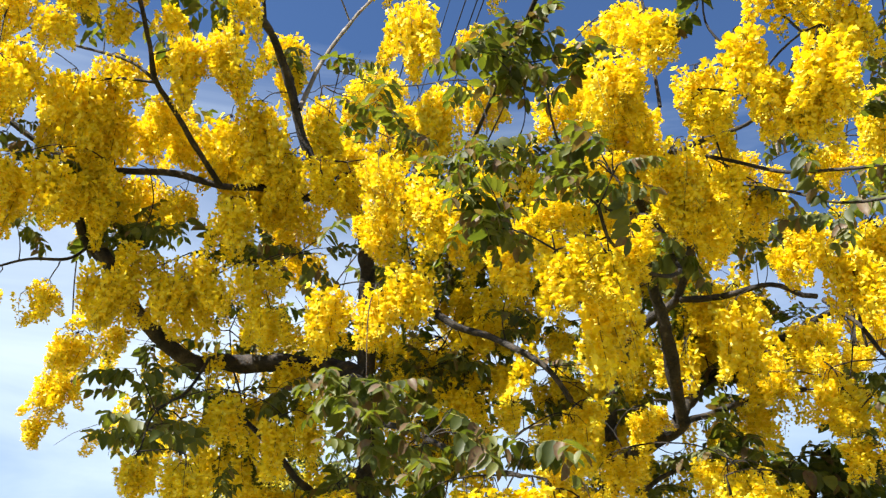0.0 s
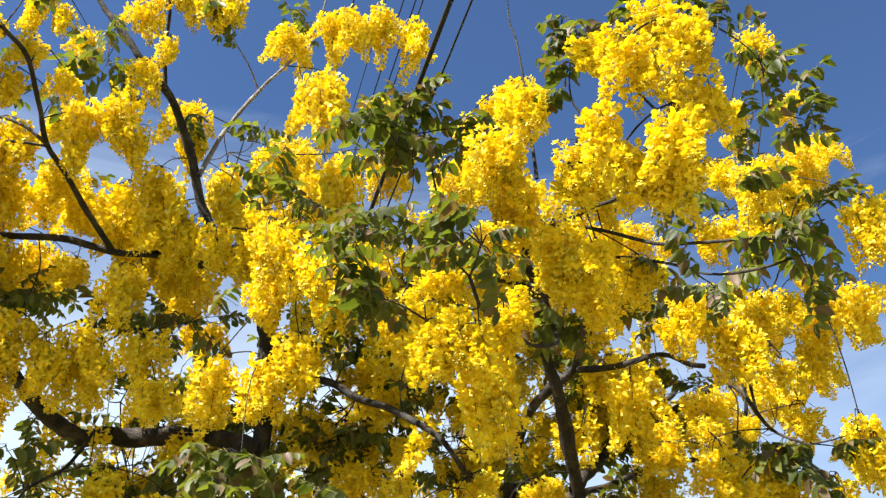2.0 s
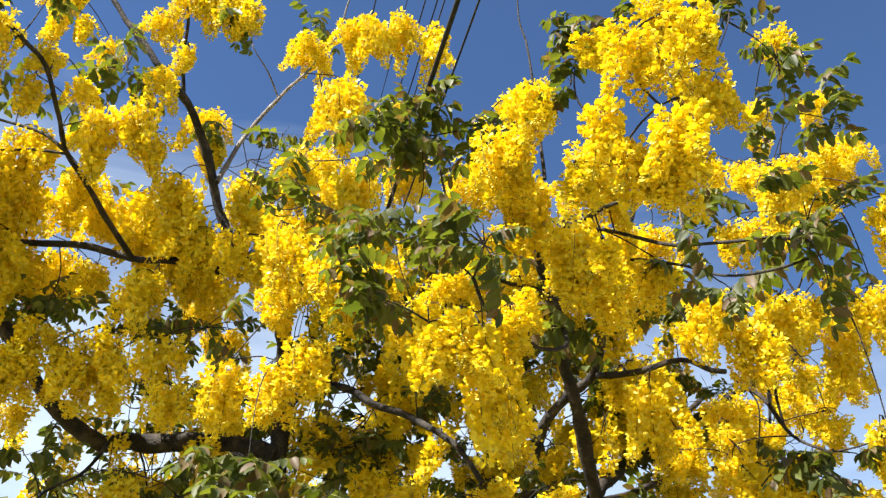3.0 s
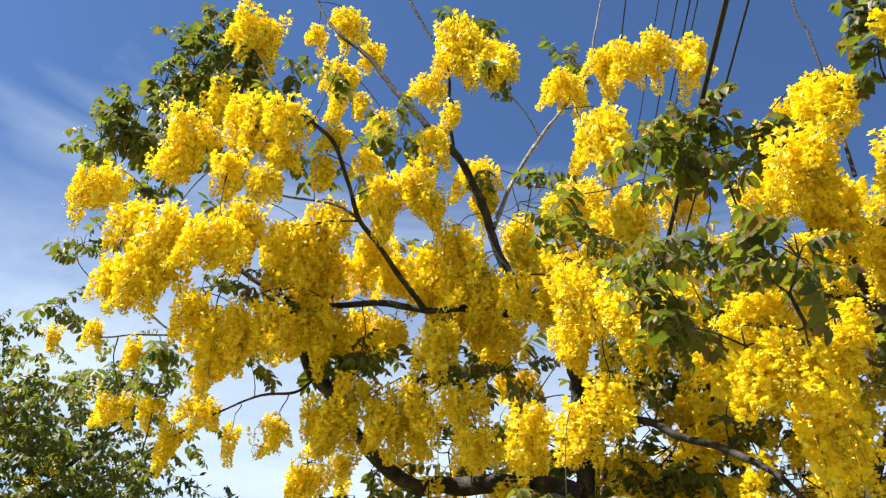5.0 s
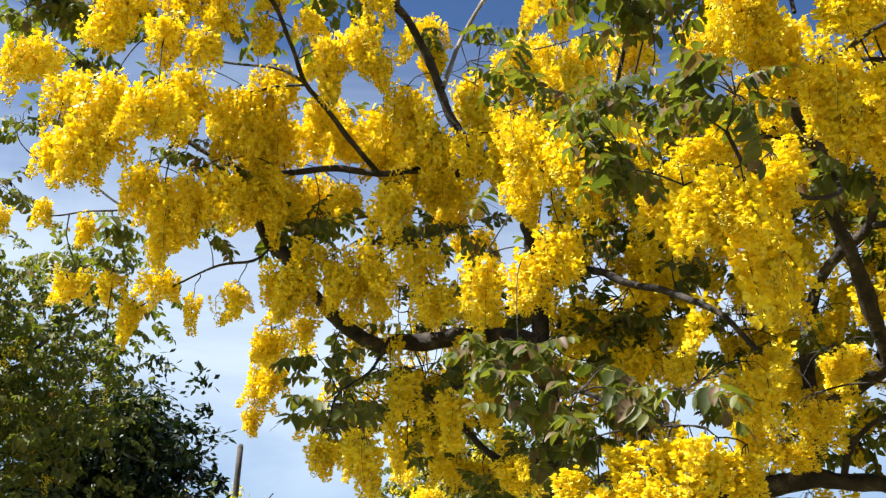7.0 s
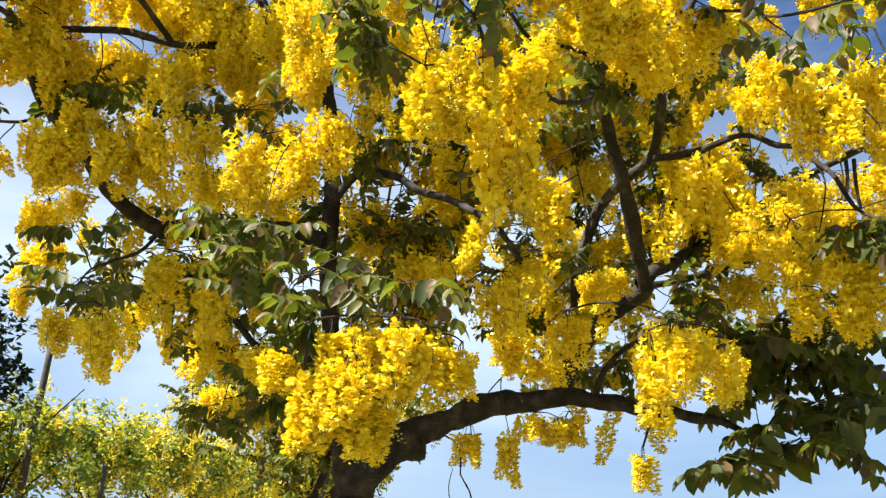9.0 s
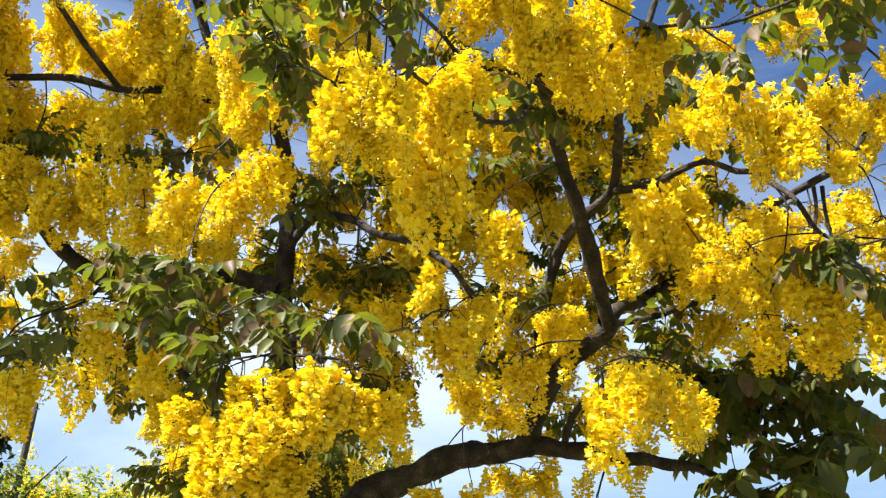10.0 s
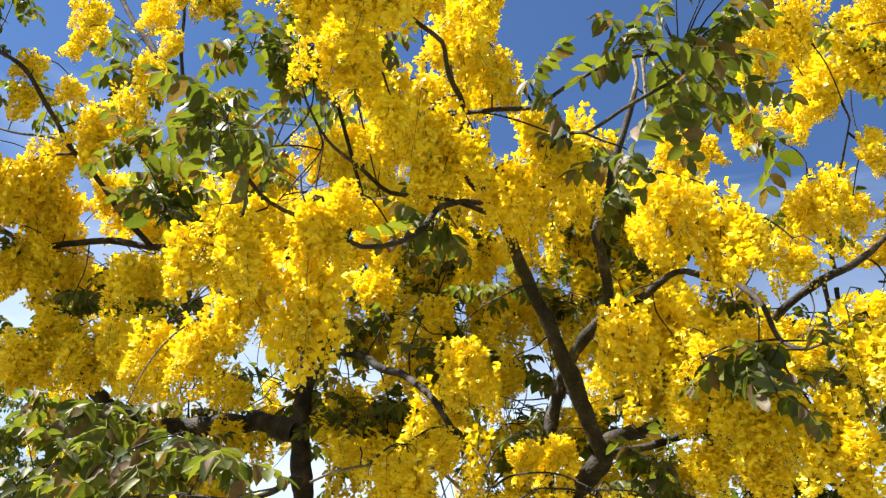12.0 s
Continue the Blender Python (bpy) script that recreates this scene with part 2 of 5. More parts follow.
# ---- flowers and leaves ----
def petal(q, rnd, at, way, size, light=False):
    """A cupped, rounded petal that grows from a point in a direction."""
    side = way.cross(Vector((rnd.uniform(-1, 1), rnd.uniform(-1, 1), rnd.uniform(-1, 1)))).normalized()
    up = side.cross(way)
    cup = rnd.uniform(0.12, 0.4) * size
    w = size * rnd.uniform(0.46, 0.62)
    p = [at, at + way * size * 0.4 + side * w * 0.85 + up * cup * 0.5, at + way * size * 0.86 + side * w * 0.7 + up * cup * 0.8,
         at + way * size + up * cup * 0.55, at + way * size * 0.86 - side * w * 0.7 + up * cup * 0.8,
         at + way * size * 0.4 - side * w * 0.85 + up * cup * 0.5]
    if light:
        tip = at + way * size * 0.95 + up * cup * 0.7
        q.add([at - side * w * 0.5, at + side * w * 0.5 + up * cup * 0.3, tip + side * w * 0.82, tip - side * w * 0.82 - up * cup * 0.3], [[0, 1, 2, 3]], 0)
    else:
        q.add(p, [[0, 1, 2, 3], [0, 3, 4, 5]], 0)


def ball(q, at, r, slot):
    c = [Vector((x, y, z)) * r * 0.62 for x in (-1, 1) for y in (-1, 1) for z in (-1.25, 1.25)]
    q.add([at + p for p in c], [[0, 1, 3, 2], [4, 6, 7, 5], [0, 4, 5, 1], [2, 3, 7, 6], [0, 2, 6, 4], [1, 5, 7, 3]], slot)


def raceme_arrays(seed, length, flowers, open_part, light=0):
    """A hanging spike of five-petalled flowers, with round buds at its lower end; light gives fewer, simpler petals."""
    rnd = random.Random(seed)
    q = Quads()
    bend = rnd.uniform(-0.10, 0.10), rnd.uniform(-0.10, 0.10)
    spine = [Vector((bend[0] * s * s, bend[1] * s * s, -length * s)) for s in (0, 0.2, 0.4, 0.6, 0.8, 1.0)]
    tube(q, spine, 0.003, 0.0012, 4, 1)
    turn = rnd.uniform(0, 6)
    for i in range(flowers):
        s = (i + rnd.uniform(-0.4, 0.4)) / flowers
        s = min(max(s, 0.01), 0.99)
        turn += 2.4 + rnd.uniform(-0.4, 0.4)
        c = Vector((bend[0] * s * s, bend[1] * s * s, -length * s))
        reach = (0.066 - 0.042 * s) * rnd.uniform(0.65, 1.1)
        out = Vector((math.cos(turn), math.sin(turn), rnd.uniform(-0.5, 0.25))).normalized()
        f = c + out * reach
        if not light and rnd.random() < 0.15:
            tube(q, [c, (c + f) / 2 + Vector((0, 0, 0.006)), f], 0.0011, 0.0009, 4, 1)
        if s > open_part:
            ball(q, f, 0.009 * (1.35 - 0.7 * s), 2 if rnd.random() < 0.6 else 0)
            continue
        face = (out + Vector((rnd.uniform(-0.5, 0.5), rnd.uniform(-0.5, 0.5), rnd.uniform(-0.8, 0.1)))).normalized()
        a = face.orthogonal().normalized()
        b = face.cross(a)
        size = rnd.uniform(0.022, 0.030) * (1.08 - 0.3 * s) * {0: 1.0, 3: 1.08, 2: 1.22}[light]
        t0 = rnd.uniform(0, 6)
        petals = light or 5
        for k in range(petals):
            an = t0 + k * 6.283 / petals + rnd.uniform(-0.15, 0.15)
            way = (a * math.cos(an) + b * math.sin(an) + face * rnd.uniform(0.2, 1.0)).normalized()
            petal(q, rnd, f, way, size * rnd.uniform(0.85, 1.1), light)
    return q.arrays()


RACEMES = [raceme_arrays(100 + i, 0.40, n, o) for i, (n, o) in enumerate(
    [(78, 0.9), (72, 0.86), (82, 0.94), (70, 0.8), (76, 0.91), (72, 0.84), (84, 0.95), (64, 0.76), (80, 0.92), (74, 0.88)])]
RACEMES += [raceme_arrays(300 + i, 0.36, 30, 0.55) for i in range(3)]
LIGHT_RACEMES = [raceme_arrays(400 + i, 0.40, n, o, 3) for i, (n, o) in enumerate(
    [(88, 0.90), (82, 0.86), (94, 0.94), (80, 0.83), (88, 0.92), (84, 0.86), (94, 0.95), (80, 0.82), (90, 0.92), (84, 0.88), (36, 0.6), (30, 0.55), (26, 0.5)])]

FAR_RACEMES = [raceme_arrays(470 + i, 0.40, n, o, 2) for i, (n, o) in enumerate([(110, 0.95), (104, 0.93), (116, 0.96), (106, 0.92)])]


def leaflet(q, rnd, at, way, up, size, width, slot=0, light=False):
    """An oval leaflet, folded a little along its midrib and drooping at its tip."""
    side = way.cross(up).normalized()
    up = side.cross(way).normalized()
    fold, droop = rnd.uniform(0.1, 0.35) * width, rnd.uniform(0.05, 0.30) * size
    if light:
        a, c = at + way * size * 0.42 - up * droop * 0.2, at + way * size - up * droop
        d = at + way * size * 0.8 - up * droop * 0.64
        q.add([at, a + side * width * 0.5 + up * fold, d + side * width * 0.3 + up * fold * 0.7, c, d - side * width * 0.3 + up * fold * 0.7, a - side * width * 0.5 + up * fold],
              [[0, 1, 2, 3], [0, 3, 4, 5]], slot)
        return
    mid = [at + way * size * s - up * droop * s * s for s in (0, 0.18, 0.45, 0.76, 1.0)]
    wide = (0.10, 0.78, 1.0, 0.72, 0.05)
    v = list(mid)
    for sgn in (1, -1):
        v.extend(mid[i] + side * sgn * width * 0.5 * wide[i] + up * fold * wide[i] for i in range(5))
    q.add(v, [[i, i + 1, i + 6, i + 5] for i in range(4)] + [[i, i + 10, i + 11, i + 1] for i in range(4)], slot)


def leaf_arrays(seed, length, pairs, size, light=False):
    """A pinnate leaf: paired drooping leaflets on a bending stalk."""
    rnd = random.Random(seed)
    q = Quads()
    sag, sway = rnd.uniform(0.15, 0.5), rnd.uniform(-0.15, 0.15)
    line = [Vector((length * s, sway * length * s * s, length * (0.22 * s - sag * s * s))) for s in np.linspace(0, 1, 4 if light else 7)]
    tube(q, line, 0.0028, 0.0012, 4, 1)
    for i in range(pairs):
        s = 0.22 + 0.76 * i / max(1, pairs - 1)
        p = Vector((length * s, sway * length * s * s, length * (0.22 * s - sag * s * s)))
        for sgn in (1, -1):
            way = Vector((rnd.uniform(0.15, 0.6), sgn, rnd.uniform(-1.5, -0.2))).normalized()
            up = Vector((rnd.uniform(-0.35, 0.35), rnd.uniform(-0.3, 0.3) - sgn * 0.1, 1)).normalized()
            k = size * rnd.uniform(0.75, 1.12) * (0.75 + 0.5 * math.sin(math.pi * (0.15 + 0.7 * s)))
            leaflet(q, rnd, p, way, up, k, k * rnd.uniform(0.50, 0.62), 0, light)
    end = line[-1]
    leaflet(q, rnd, end, (line[-1] - line[-2]).normalized(), Vector((0, 0.2, 1)), size, size * 0.48, 0, light)
    return q.arrays()


LEAF_SIZES = [(0.28, 5, 0.10), (0.32, 6, 0.105), (0.25, 4, 0.095), (0.21, 4, 0.085), (0.30, 5, 0.11), (0.18, 3, 0.088), (0.27, 6, 0.09), (0.28, 4, 0.115)]
LEAVES = [leaf_arrays(500 + i, *a) for i, a in enumerate(LEAF_SIZES)]
LIGHT_LEAVES = [leaf_arrays(600 + i, *a, True) for i, a in enumerate(LEAF_SIZES)]
SMALL_RACEMES = [raceme_arrays(450 + i, 0.36, 30, 0.85, 2) for i in range(4)]

# ---- where the tree's limbs, flower bunches and foliage stand ----
BUNCHES = {}
BUNCHES['left tip'] = [
    (-3.03, 3.07, 4.68, 0.31, 0.42), (-2.75, 3.08, 4.36, 0.23, 0.35), (-2.50, 3.07, 4.98, 0.35, 0.45),
    (-2.43, 3.09, 5.25, 0.22, 0.34), (-2.58, 3.08, 4.75, 0.20, 0.34), (-2.22, 3.04, 5.80, 0.28, 0.49),
    (-2.38, 3.05, 5.83, 0.15, 0.33), (-2.10, 3.04, 5.01, 0.30, 0.41), (-1.85, 3.04, 4.86, 0.33, 0.35),
    (-1.84, 3.07, 4.62, 0.16, 0.21), (-2.14, 3.06, 4.56, 0.26, 0.24), (-1.90, 3.06, 4.43, 0.19, 0.23),
    (-2.39, 3.01, 4.22, 0.28, 0.53), (-2.10, 3.00, 4.10, 0.27, 0.40), (-2.50, 3.04, 3.97, 0.34, 0.39),
    (-2.77, 3.08, 3.98, 0.19, 0.34)]
BUNCHES['left crown'] = [
    (-2.56, 3.81, 4.89, 0.27, 0.61), (-2.22, 3.97, 4.73, 0.42, 0.60), (-1.98, 3.95, 4.88, 0.30, 0.38),
    (-2.74, 3.83, 4.21, 0.29, 0.46), (-2.42, 3.83, 4.09, 0.39, 0.44), (-2.16, 3.82, 4.14, 0.21, 0.52),
    (-2.57, 3.89, 3.86, 0.21, 0.37), (-2.18, 4.55, 4.38, 0.44, 0.36), (-2.32, 4.44, 4.70, 0.37, 0.38),
    (-2.08, 4.76, 4.98, 0.26, 0.31), (-2.03, 3.81, 6.06, 0.31, 0.33), (-1.99, 3.81, 5.75, 0.12, 0.34),
    (-1.84, 3.82, 5.72, 0.12, 0.28), (-1.67, 3.32, 4.92, 0.17, 0.18), (-1.81, 3.47, 4.88, 0.14, 0.32),
    (-2.08, 3.86, 6.72, 0.27, 0.37)]
BUNCHES['left crown upper'] = [
    (-2.34, 3.87, 6.61, 0.18, 0.23), (-1.07, 3.64, 6.06, 0.31, 0.57), (-0.91, 3.65, 5.88, 0.27, 0.49),
    (-0.75, 3.65, 5.75, 0.17, 0.42), (-1.29, 3.72, 5.65, 0.23, 0.27), (-1.10, 3.71, 5.38, 0.13, 0.31),
    (-1.21, 3.71, 5.16, 0.18, 0.29), (-1.50, 3.73, 4.90, 0.16, 0.55), (-1.30, 3.75, 4.93, 0.23, 0.37),
    (-1.26, 3.87, 4.77, 0.21, 0.25), (-1.10, 4.31, 5.34, 0.32, 0.31), (-1.04, 4.31, 5.10, 0.23, 0.30),
    (-1.19, 4.28, 4.80, 0.28, 0.51), (-1.47, 4.57, 4.90, 0.32, 0.59)]
BUNCHES['left crown low'] = [
    (-0.77, 4.25, 4.35, 0.20, 0.30), (-0.98, 4.35, 4.44, 0.25, 0.37), (-1.85, 4.30, 3.65, 0.19, 0.38),
    (-1.63, 4.25, 3.61, 0.22, 0.29), (-1.42, 4.30, 3.72, 0.26, 0.36), (-1.20, 4.20, 4.02, 0.15, 0.30),
    (-1.78, 4.64, 4.87, 0.25, 0.39), (-1.11, 4.42, 4.60, 0.31, 0.44), (-0.74, 4.07, 4.14, 0.15, 0.18),
    (-1.11, 4.71, 4.35, 0.34, 0.26), (-1.24, 4.09, 3.97, 0.17, 0.42), (-1.69, 4.56, 4.28, 0.23, 0.26),
    (-1.89, 4.19, 3.57, 0.33, 0.37), (-2.30, 4.31, 3.53, 0.21, 0.27), (-1.78, 4.26, 3.74, 0.28, 0.23),
    (-1.54, 4.30, 3.54, 0.32, 0.33), (-1.31, 4.25, 3.55, 0.20, 0.29), (-1.04, 4.15, 3.58, 0.32, 0.32),
    (-0.94, 4.06, 3.26, 0.27, 0.22), (-2.02, 4.75, 3.46, 0.18, 0.22)]
BUNCHES['left fringe'] = [
    (-2.47, 5.15, 3.53, 0.32, 0.30), (-3.60, 4.35, 3.79, 0.28, 0.30), (-3.30, 4.36, 3.74, 0.17, 0.25),
    (-3.13, 4.40, 3.57, 0.14, 0.34), (-2.89, 4.35, 3.72, 0.26, 0.29), (-2.67, 4.40, 3.59, 0.09, 0.32),
    (-4.15, 4.16, 4.30, 0.12, 0.27), (-3.81, 4.16, 4.28, 0.14, 0.27), (-3.42, 4.16, 4.11, 0.13, 0.28),
    (-0.57, 4.86, 6.64, 0.35, 0.37), (-0.12, 4.83, 6.89, 0.39, 0.59), (0.17, 4.89, 6.93, 0.28, 0.48)]
BUNCHES['pale branch'] = [
    (0.47, 4.93, 6.92, 0.18, 0.61), (-0.26, 4.86, 6.20, 0.38, 0.76), (-0.50, 4.67, 5.22, 0.28, 0.25),
    (-0.81, 4.55, 4.85, 0.19, 0.35), (0.24, 4.33, 5.00, 0.29, 0.32), (0.02, 3.45, 3.60, 0.14, 0.33),
    (-0.38, 3.76, 3.67, 0.23, 0.26), (-0.15, 3.40, 3.70, 0.20, 0.38), (-0.33, 3.44, 3.87, 0.24, 0.43),
    (-0.56, 3.70, 3.23, 0.25, 0.33), (-0.34, 3.65, 3.22, 0.21, 0.33), (-0.17, 3.60, 3.32, 0.21, 0.35)]
BUNCHES['middle upper'] = [
    (-0.03, 3.30, 3.59, 0.19, 0.36), (0.17, 3.00, 3.54, 0.15, 0.18), (0.31, 3.40, 3.41, 0.17, 0.32),
    (-0.07, 4.26, 4.92, 0.26, 0.58), (-0.59, 5.62, 6.09, 0.44, 0.40), (-0.66, 5.17, 5.41, 0.26, 0.27),
    (0.17, 3.56, 3.76, 0.23, 0.30), (0.65, 3.65, 4.42, 0.34, 0.33), (0.69, 2.65, 3.82, 0.22, 0.33),
    (0.84, 3.11, 3.90, 0.25, 0.39), (0.96, 2.92, 3.55, 0.23, 0.34), (1.17, 3.23, 3.50, 0.22, 0.32),
    (0.97, 3.46, 4.88, 0.24, 0.28), (0.77, 2.28, 3.71, 0.16, 0.22), (0.90, 2.38, 3.43, 0.15, 0.18),
    (0.89, 1.95, 3.34, 0.13, 0.31), (0.99, 2.03, 3.24, 0.12, 0.28)]
BUNCHES['near right'] = [
    (1.12, 1.89, 3.30, 0.17, 0.30), (2.16, 3.36, 4.22, 0.17, 0.41), (0.49, 2.64, 2.94, 0.21, 0.25),
    (0.68, 2.70, 3.03, 0.15, 0.19), (1.71, 4.81, 3.77, 0.40, 0.36), (2.20, 4.55, 3.44, 0.27, 0.25),
    (0.90, 4.16, 2.55, 0.23, 0.26), (1.36, 3.87, 2.43, 0.29, 0.24), (1.04, 4.21, 2.79, 0.18, 0.20),
    (1.83, 4.56, 3.26, 0.27, 0.30), (-1.17, 4.26, 2.87, 0.17, 0.31), (-0.89, 4.35, 2.77, 0.18, 0.35),
    (-1.33, 5.70, 2.86, 0.24, 0.33), (-1.45, 3.87, 2.45, 0.16, 0.22)]
BUNCHES['low middle'] = [
    (-1.25, 3.87, 2.45, 0.17, 0.23), (0.11, 4.87, 3.07, 0.24, 0.22), (0.22, 4.86, 3.55, 0.29, 0.27),
    (-0.78, 4.67, 3.42, 0.24, 0.20), (0.46, 4.56, 3.77, 0.21, 0.27), (-0.22, 5.02, 3.29, 0.28, 0.19),
    (-0.96, 4.97, 3.28, 0.22, 0.23)]
BUNCHES['right upper'] = [
    (1.02, 1.89, 3.58, 0.20, 0.26), (1.21, 1.86, 3.65, 0.16, 0.25), (1.33, 2.07, 3.59, 0.17, 0.29),
    (1.08, 1.90, 3.22, 0.14, 0.22), (0.93, 3.36, 4.77, 0.19, 0.30), (3.06, 4.24, 5.56, 0.24, 0.23),
    (2.86, 3.88, 4.82, 0.39, 0.32), (2.29, 3.47, 4.38, 0.23, 0.30), (2.92, 3.64, 4.24, 0.28, 0.44),
    (2.87, 3.94, 3.85, 0.35, 0.39), (3.04, 4.74, 3.89, 0.29, 0.36), (2.66, 3.85, 2.97, 0.22, 0.32),
    (2.34, 3.30, 5.14, 0.20, 0.31), (1.83, 4.36, 4.50, 0.29, 0.26), (2.86, 4.56, 4.09, 0.26, 0.24),
    (2.02, 4.25, 3.29, 0.28, 0.30), (1.97, 3.86, 2.80, 0.25, 0.23), (2.64, 4.36, 3.28, 0.26, 0.27),
    (1.89, 4.95, 3.57, 0.33, 0.31), (2.22, 4.17, 3.14, 0.18, 0.19), (1.66, 5.06, 3.54, 0.26, 0.24)]
BUNCHES['low left'] = [
    (-1.99, 6.92, 3.22, 0.25, 0.57), (-1.50, 5.48, 3.26, 0.24, 0.38), (-2.87, 5.76, 3.46, 0.24, 0.42),
    (-2.76, 5.77, 3.51, 0.22, 0.32), (-2.92, 5.78, 3.16, 0.17, 0.23), (-1.09, 5.18, 2.56, 0.22, 0.22),
    (-0.85, 4.98, 2.27, 0.19, 0.21), (-2.02, 7.53, 2.78, 0.32, 0.32), (-0.10, 2.94, 2.07, 0.14, 0.16),
    (0.40, 3.08, 2.15, 0.11, 0.20), (0.16, 2.88, 2.03, 0.21, 0.25), (-0.00, 2.93, 1.90, 0.10, 0.19),
    (0.23, 3.03, 1.91, 0.12, 0.19), (0.41, 4.88, 2.10, 0.16, 0.21), (0.62, 4.97, 2.10, 0.12, 0.29),
    (0.76, 4.94, 2.19, 0.14, 0.15), (0.88, 4.94, 2.17, 0.14, 0.14), (1.15, 3.59, 1.86, 0.10, 0.15),
    (1.62, 4.17, 2.43, 0.21, 0.30), (1.15, 4.38, 2.87, 0.16, 0.28), (0.62, 4.58, 2.58, 0.21, 0.28),
    (-1.22, 5.18, 3.14, 0.23, 0.28), (-0.94, 5.18, 2.56, 0.18, 0.22)]
BUNCHES['right middle'] = [
    (0.81, 3.93, 3.22, 0.19, 0.43), (0.62, 2.88, 2.98, 0.19, 0.49), (0.99, 2.95, 3.38, 0.19, 0.26),
    (1.11, 2.91, 3.43, 0.15, 0.28), (1.36, 3.60, 3.71, 0.20, 0.31), (1.71, 3.44, 3.52, 0.22, 0.36),
    (1.90, 3.52, 3.47, 0.21, 0.45), (1.64, 3.57, 3.43, 0.15, 0.22), (2.00, 3.48, 3.33, 0.15, 0.29),
    (2.15, 3.54, 3.21, 0.12, 0.22), (1.79, 3.63, 2.81, 0.22, 0.33), (1.90, 3.37, 2.65, 0.21, 0.32),
    (1.51, 3.95, 3.27, 0.18, 0.43), (1.75, 4.27, 3.11, 0.21, 0.26)]
BUNCHES['right low'] = [
    (0.06, 2.93, 1.99, 0.16, 0.29), (0.17, 2.97, 1.92, 0.16, 0.20),
    (0.36, 2.95, 2.16, 0.11, 0.28),
    (1.17, 3.46, 2.28, 0.11, 0.41), (1.29, 3.39, 2.29, 0.13, 0.30), (1.44, 3.48, 2.27, 0.09, 0.27),
    (0.60, 3.89, 2.65, 0.24, 0.30), (0.33, 3.94, 2.73, 0.16, 0.12), (0.16, 2.92, 2.16, 0.18, 0.26),
    (0.30, 2.91, 2.16, 0.15, 0.26), (0.08, 3.00, 1.97, 0.17, 0.16), (0.49, 3.07, 2.12, 0.10, 0.23),
    (0.07, 2.93, 2.15, 0.12, 0.19), (-0.51, 3.97, 2.33, 0.19, 0.22), (1.00, 5.69, 2.32, 0.24, 0.22),
    (-1.16, 3.71, 2.36, 0.17, 0.29), (1.00, 4.88, 2.78, 0.21, 0.19), (1.17, 4.87, 3.23, 0.19, 0.24),
    (-0.06, 5.08, 3.38, 0.24, 0.18), (0.37, 4.97, 3.29, 0.20, 0.21), (1.64, 4.78, 2.87, 0.24, 0.19)]
BUNCHES['near high'] = [
    (0.38, 2.54, 2.86, 0.14, 0.24), (0.56, 2.52, 2.84, 0.15, 0.23), (0.74, 2.75, 3.73, 0.17, 0.22),
    (1.08, 2.83, 3.92, 0.21, 0.35), (1.18, 2.97, 3.83, 0.16, 0.28), (0.72, 3.05, 3.61, 0.20, 0.17),
    (0.74, 2.81, 3.14, 0.18, 0.19), (0.80, 3.28, 3.48, 0.16, 0.15), (2.11, 3.96, 4.24, 0.15, 0.30),
    (2.44, 3.86, 4.35, 0.22, 0.32), (2.41, 4.16, 4.86, 0.21, 0.33), (2.31, 3.91, 3.75, 0.22, 0.33),
    (2.55, 3.77, 3.83, 0.14, 0.22), (2.23, 3.10, 2.66, 0.12, 0.30)]
BUNCHES['right edge'] = [
    (1.77, 3.50, 2.48, 0.17, 0.20), (1.98, 3.45, 2.71, 0.17, 0.25), (2.08, 3.30, 2.45, 0.14, 0.29), (2.25, 3.20, 2.79, 0.13, 0.33),
    (2.17, 3.25, 2.41, 0.12, 0.26), (1.66, 4.30, 3.54, 0.24, 0.48), (1.80, 3.70, 2.95, 0.15, 0.21),
    (2.13, 3.29, 2.55, 0.18, 0.28), (1.93, 3.47, 2.46, 0.19, 0.20), (1.73, 3.46, 2.66, 0.14, 0.22),
    (0.71, 3.99, 2.76, 0.26, 0.20), (1.54, 4.45, 3.57, 0.22, 0.32), (0.16, 4.06, 5.22, 0.20, 0.19),
    (2.66, 3.96, 4.70, 0.22, 0.31), (2.27, 4.26, 5.01, 0.15, 0.35), (0.89, 4.97, 4.02, 0.27, 0.23),
    (0.74, 5.07, 3.57, 0.23, 0.22), (-0.24, 5.06, 3.50, 0.24, 0.22)]
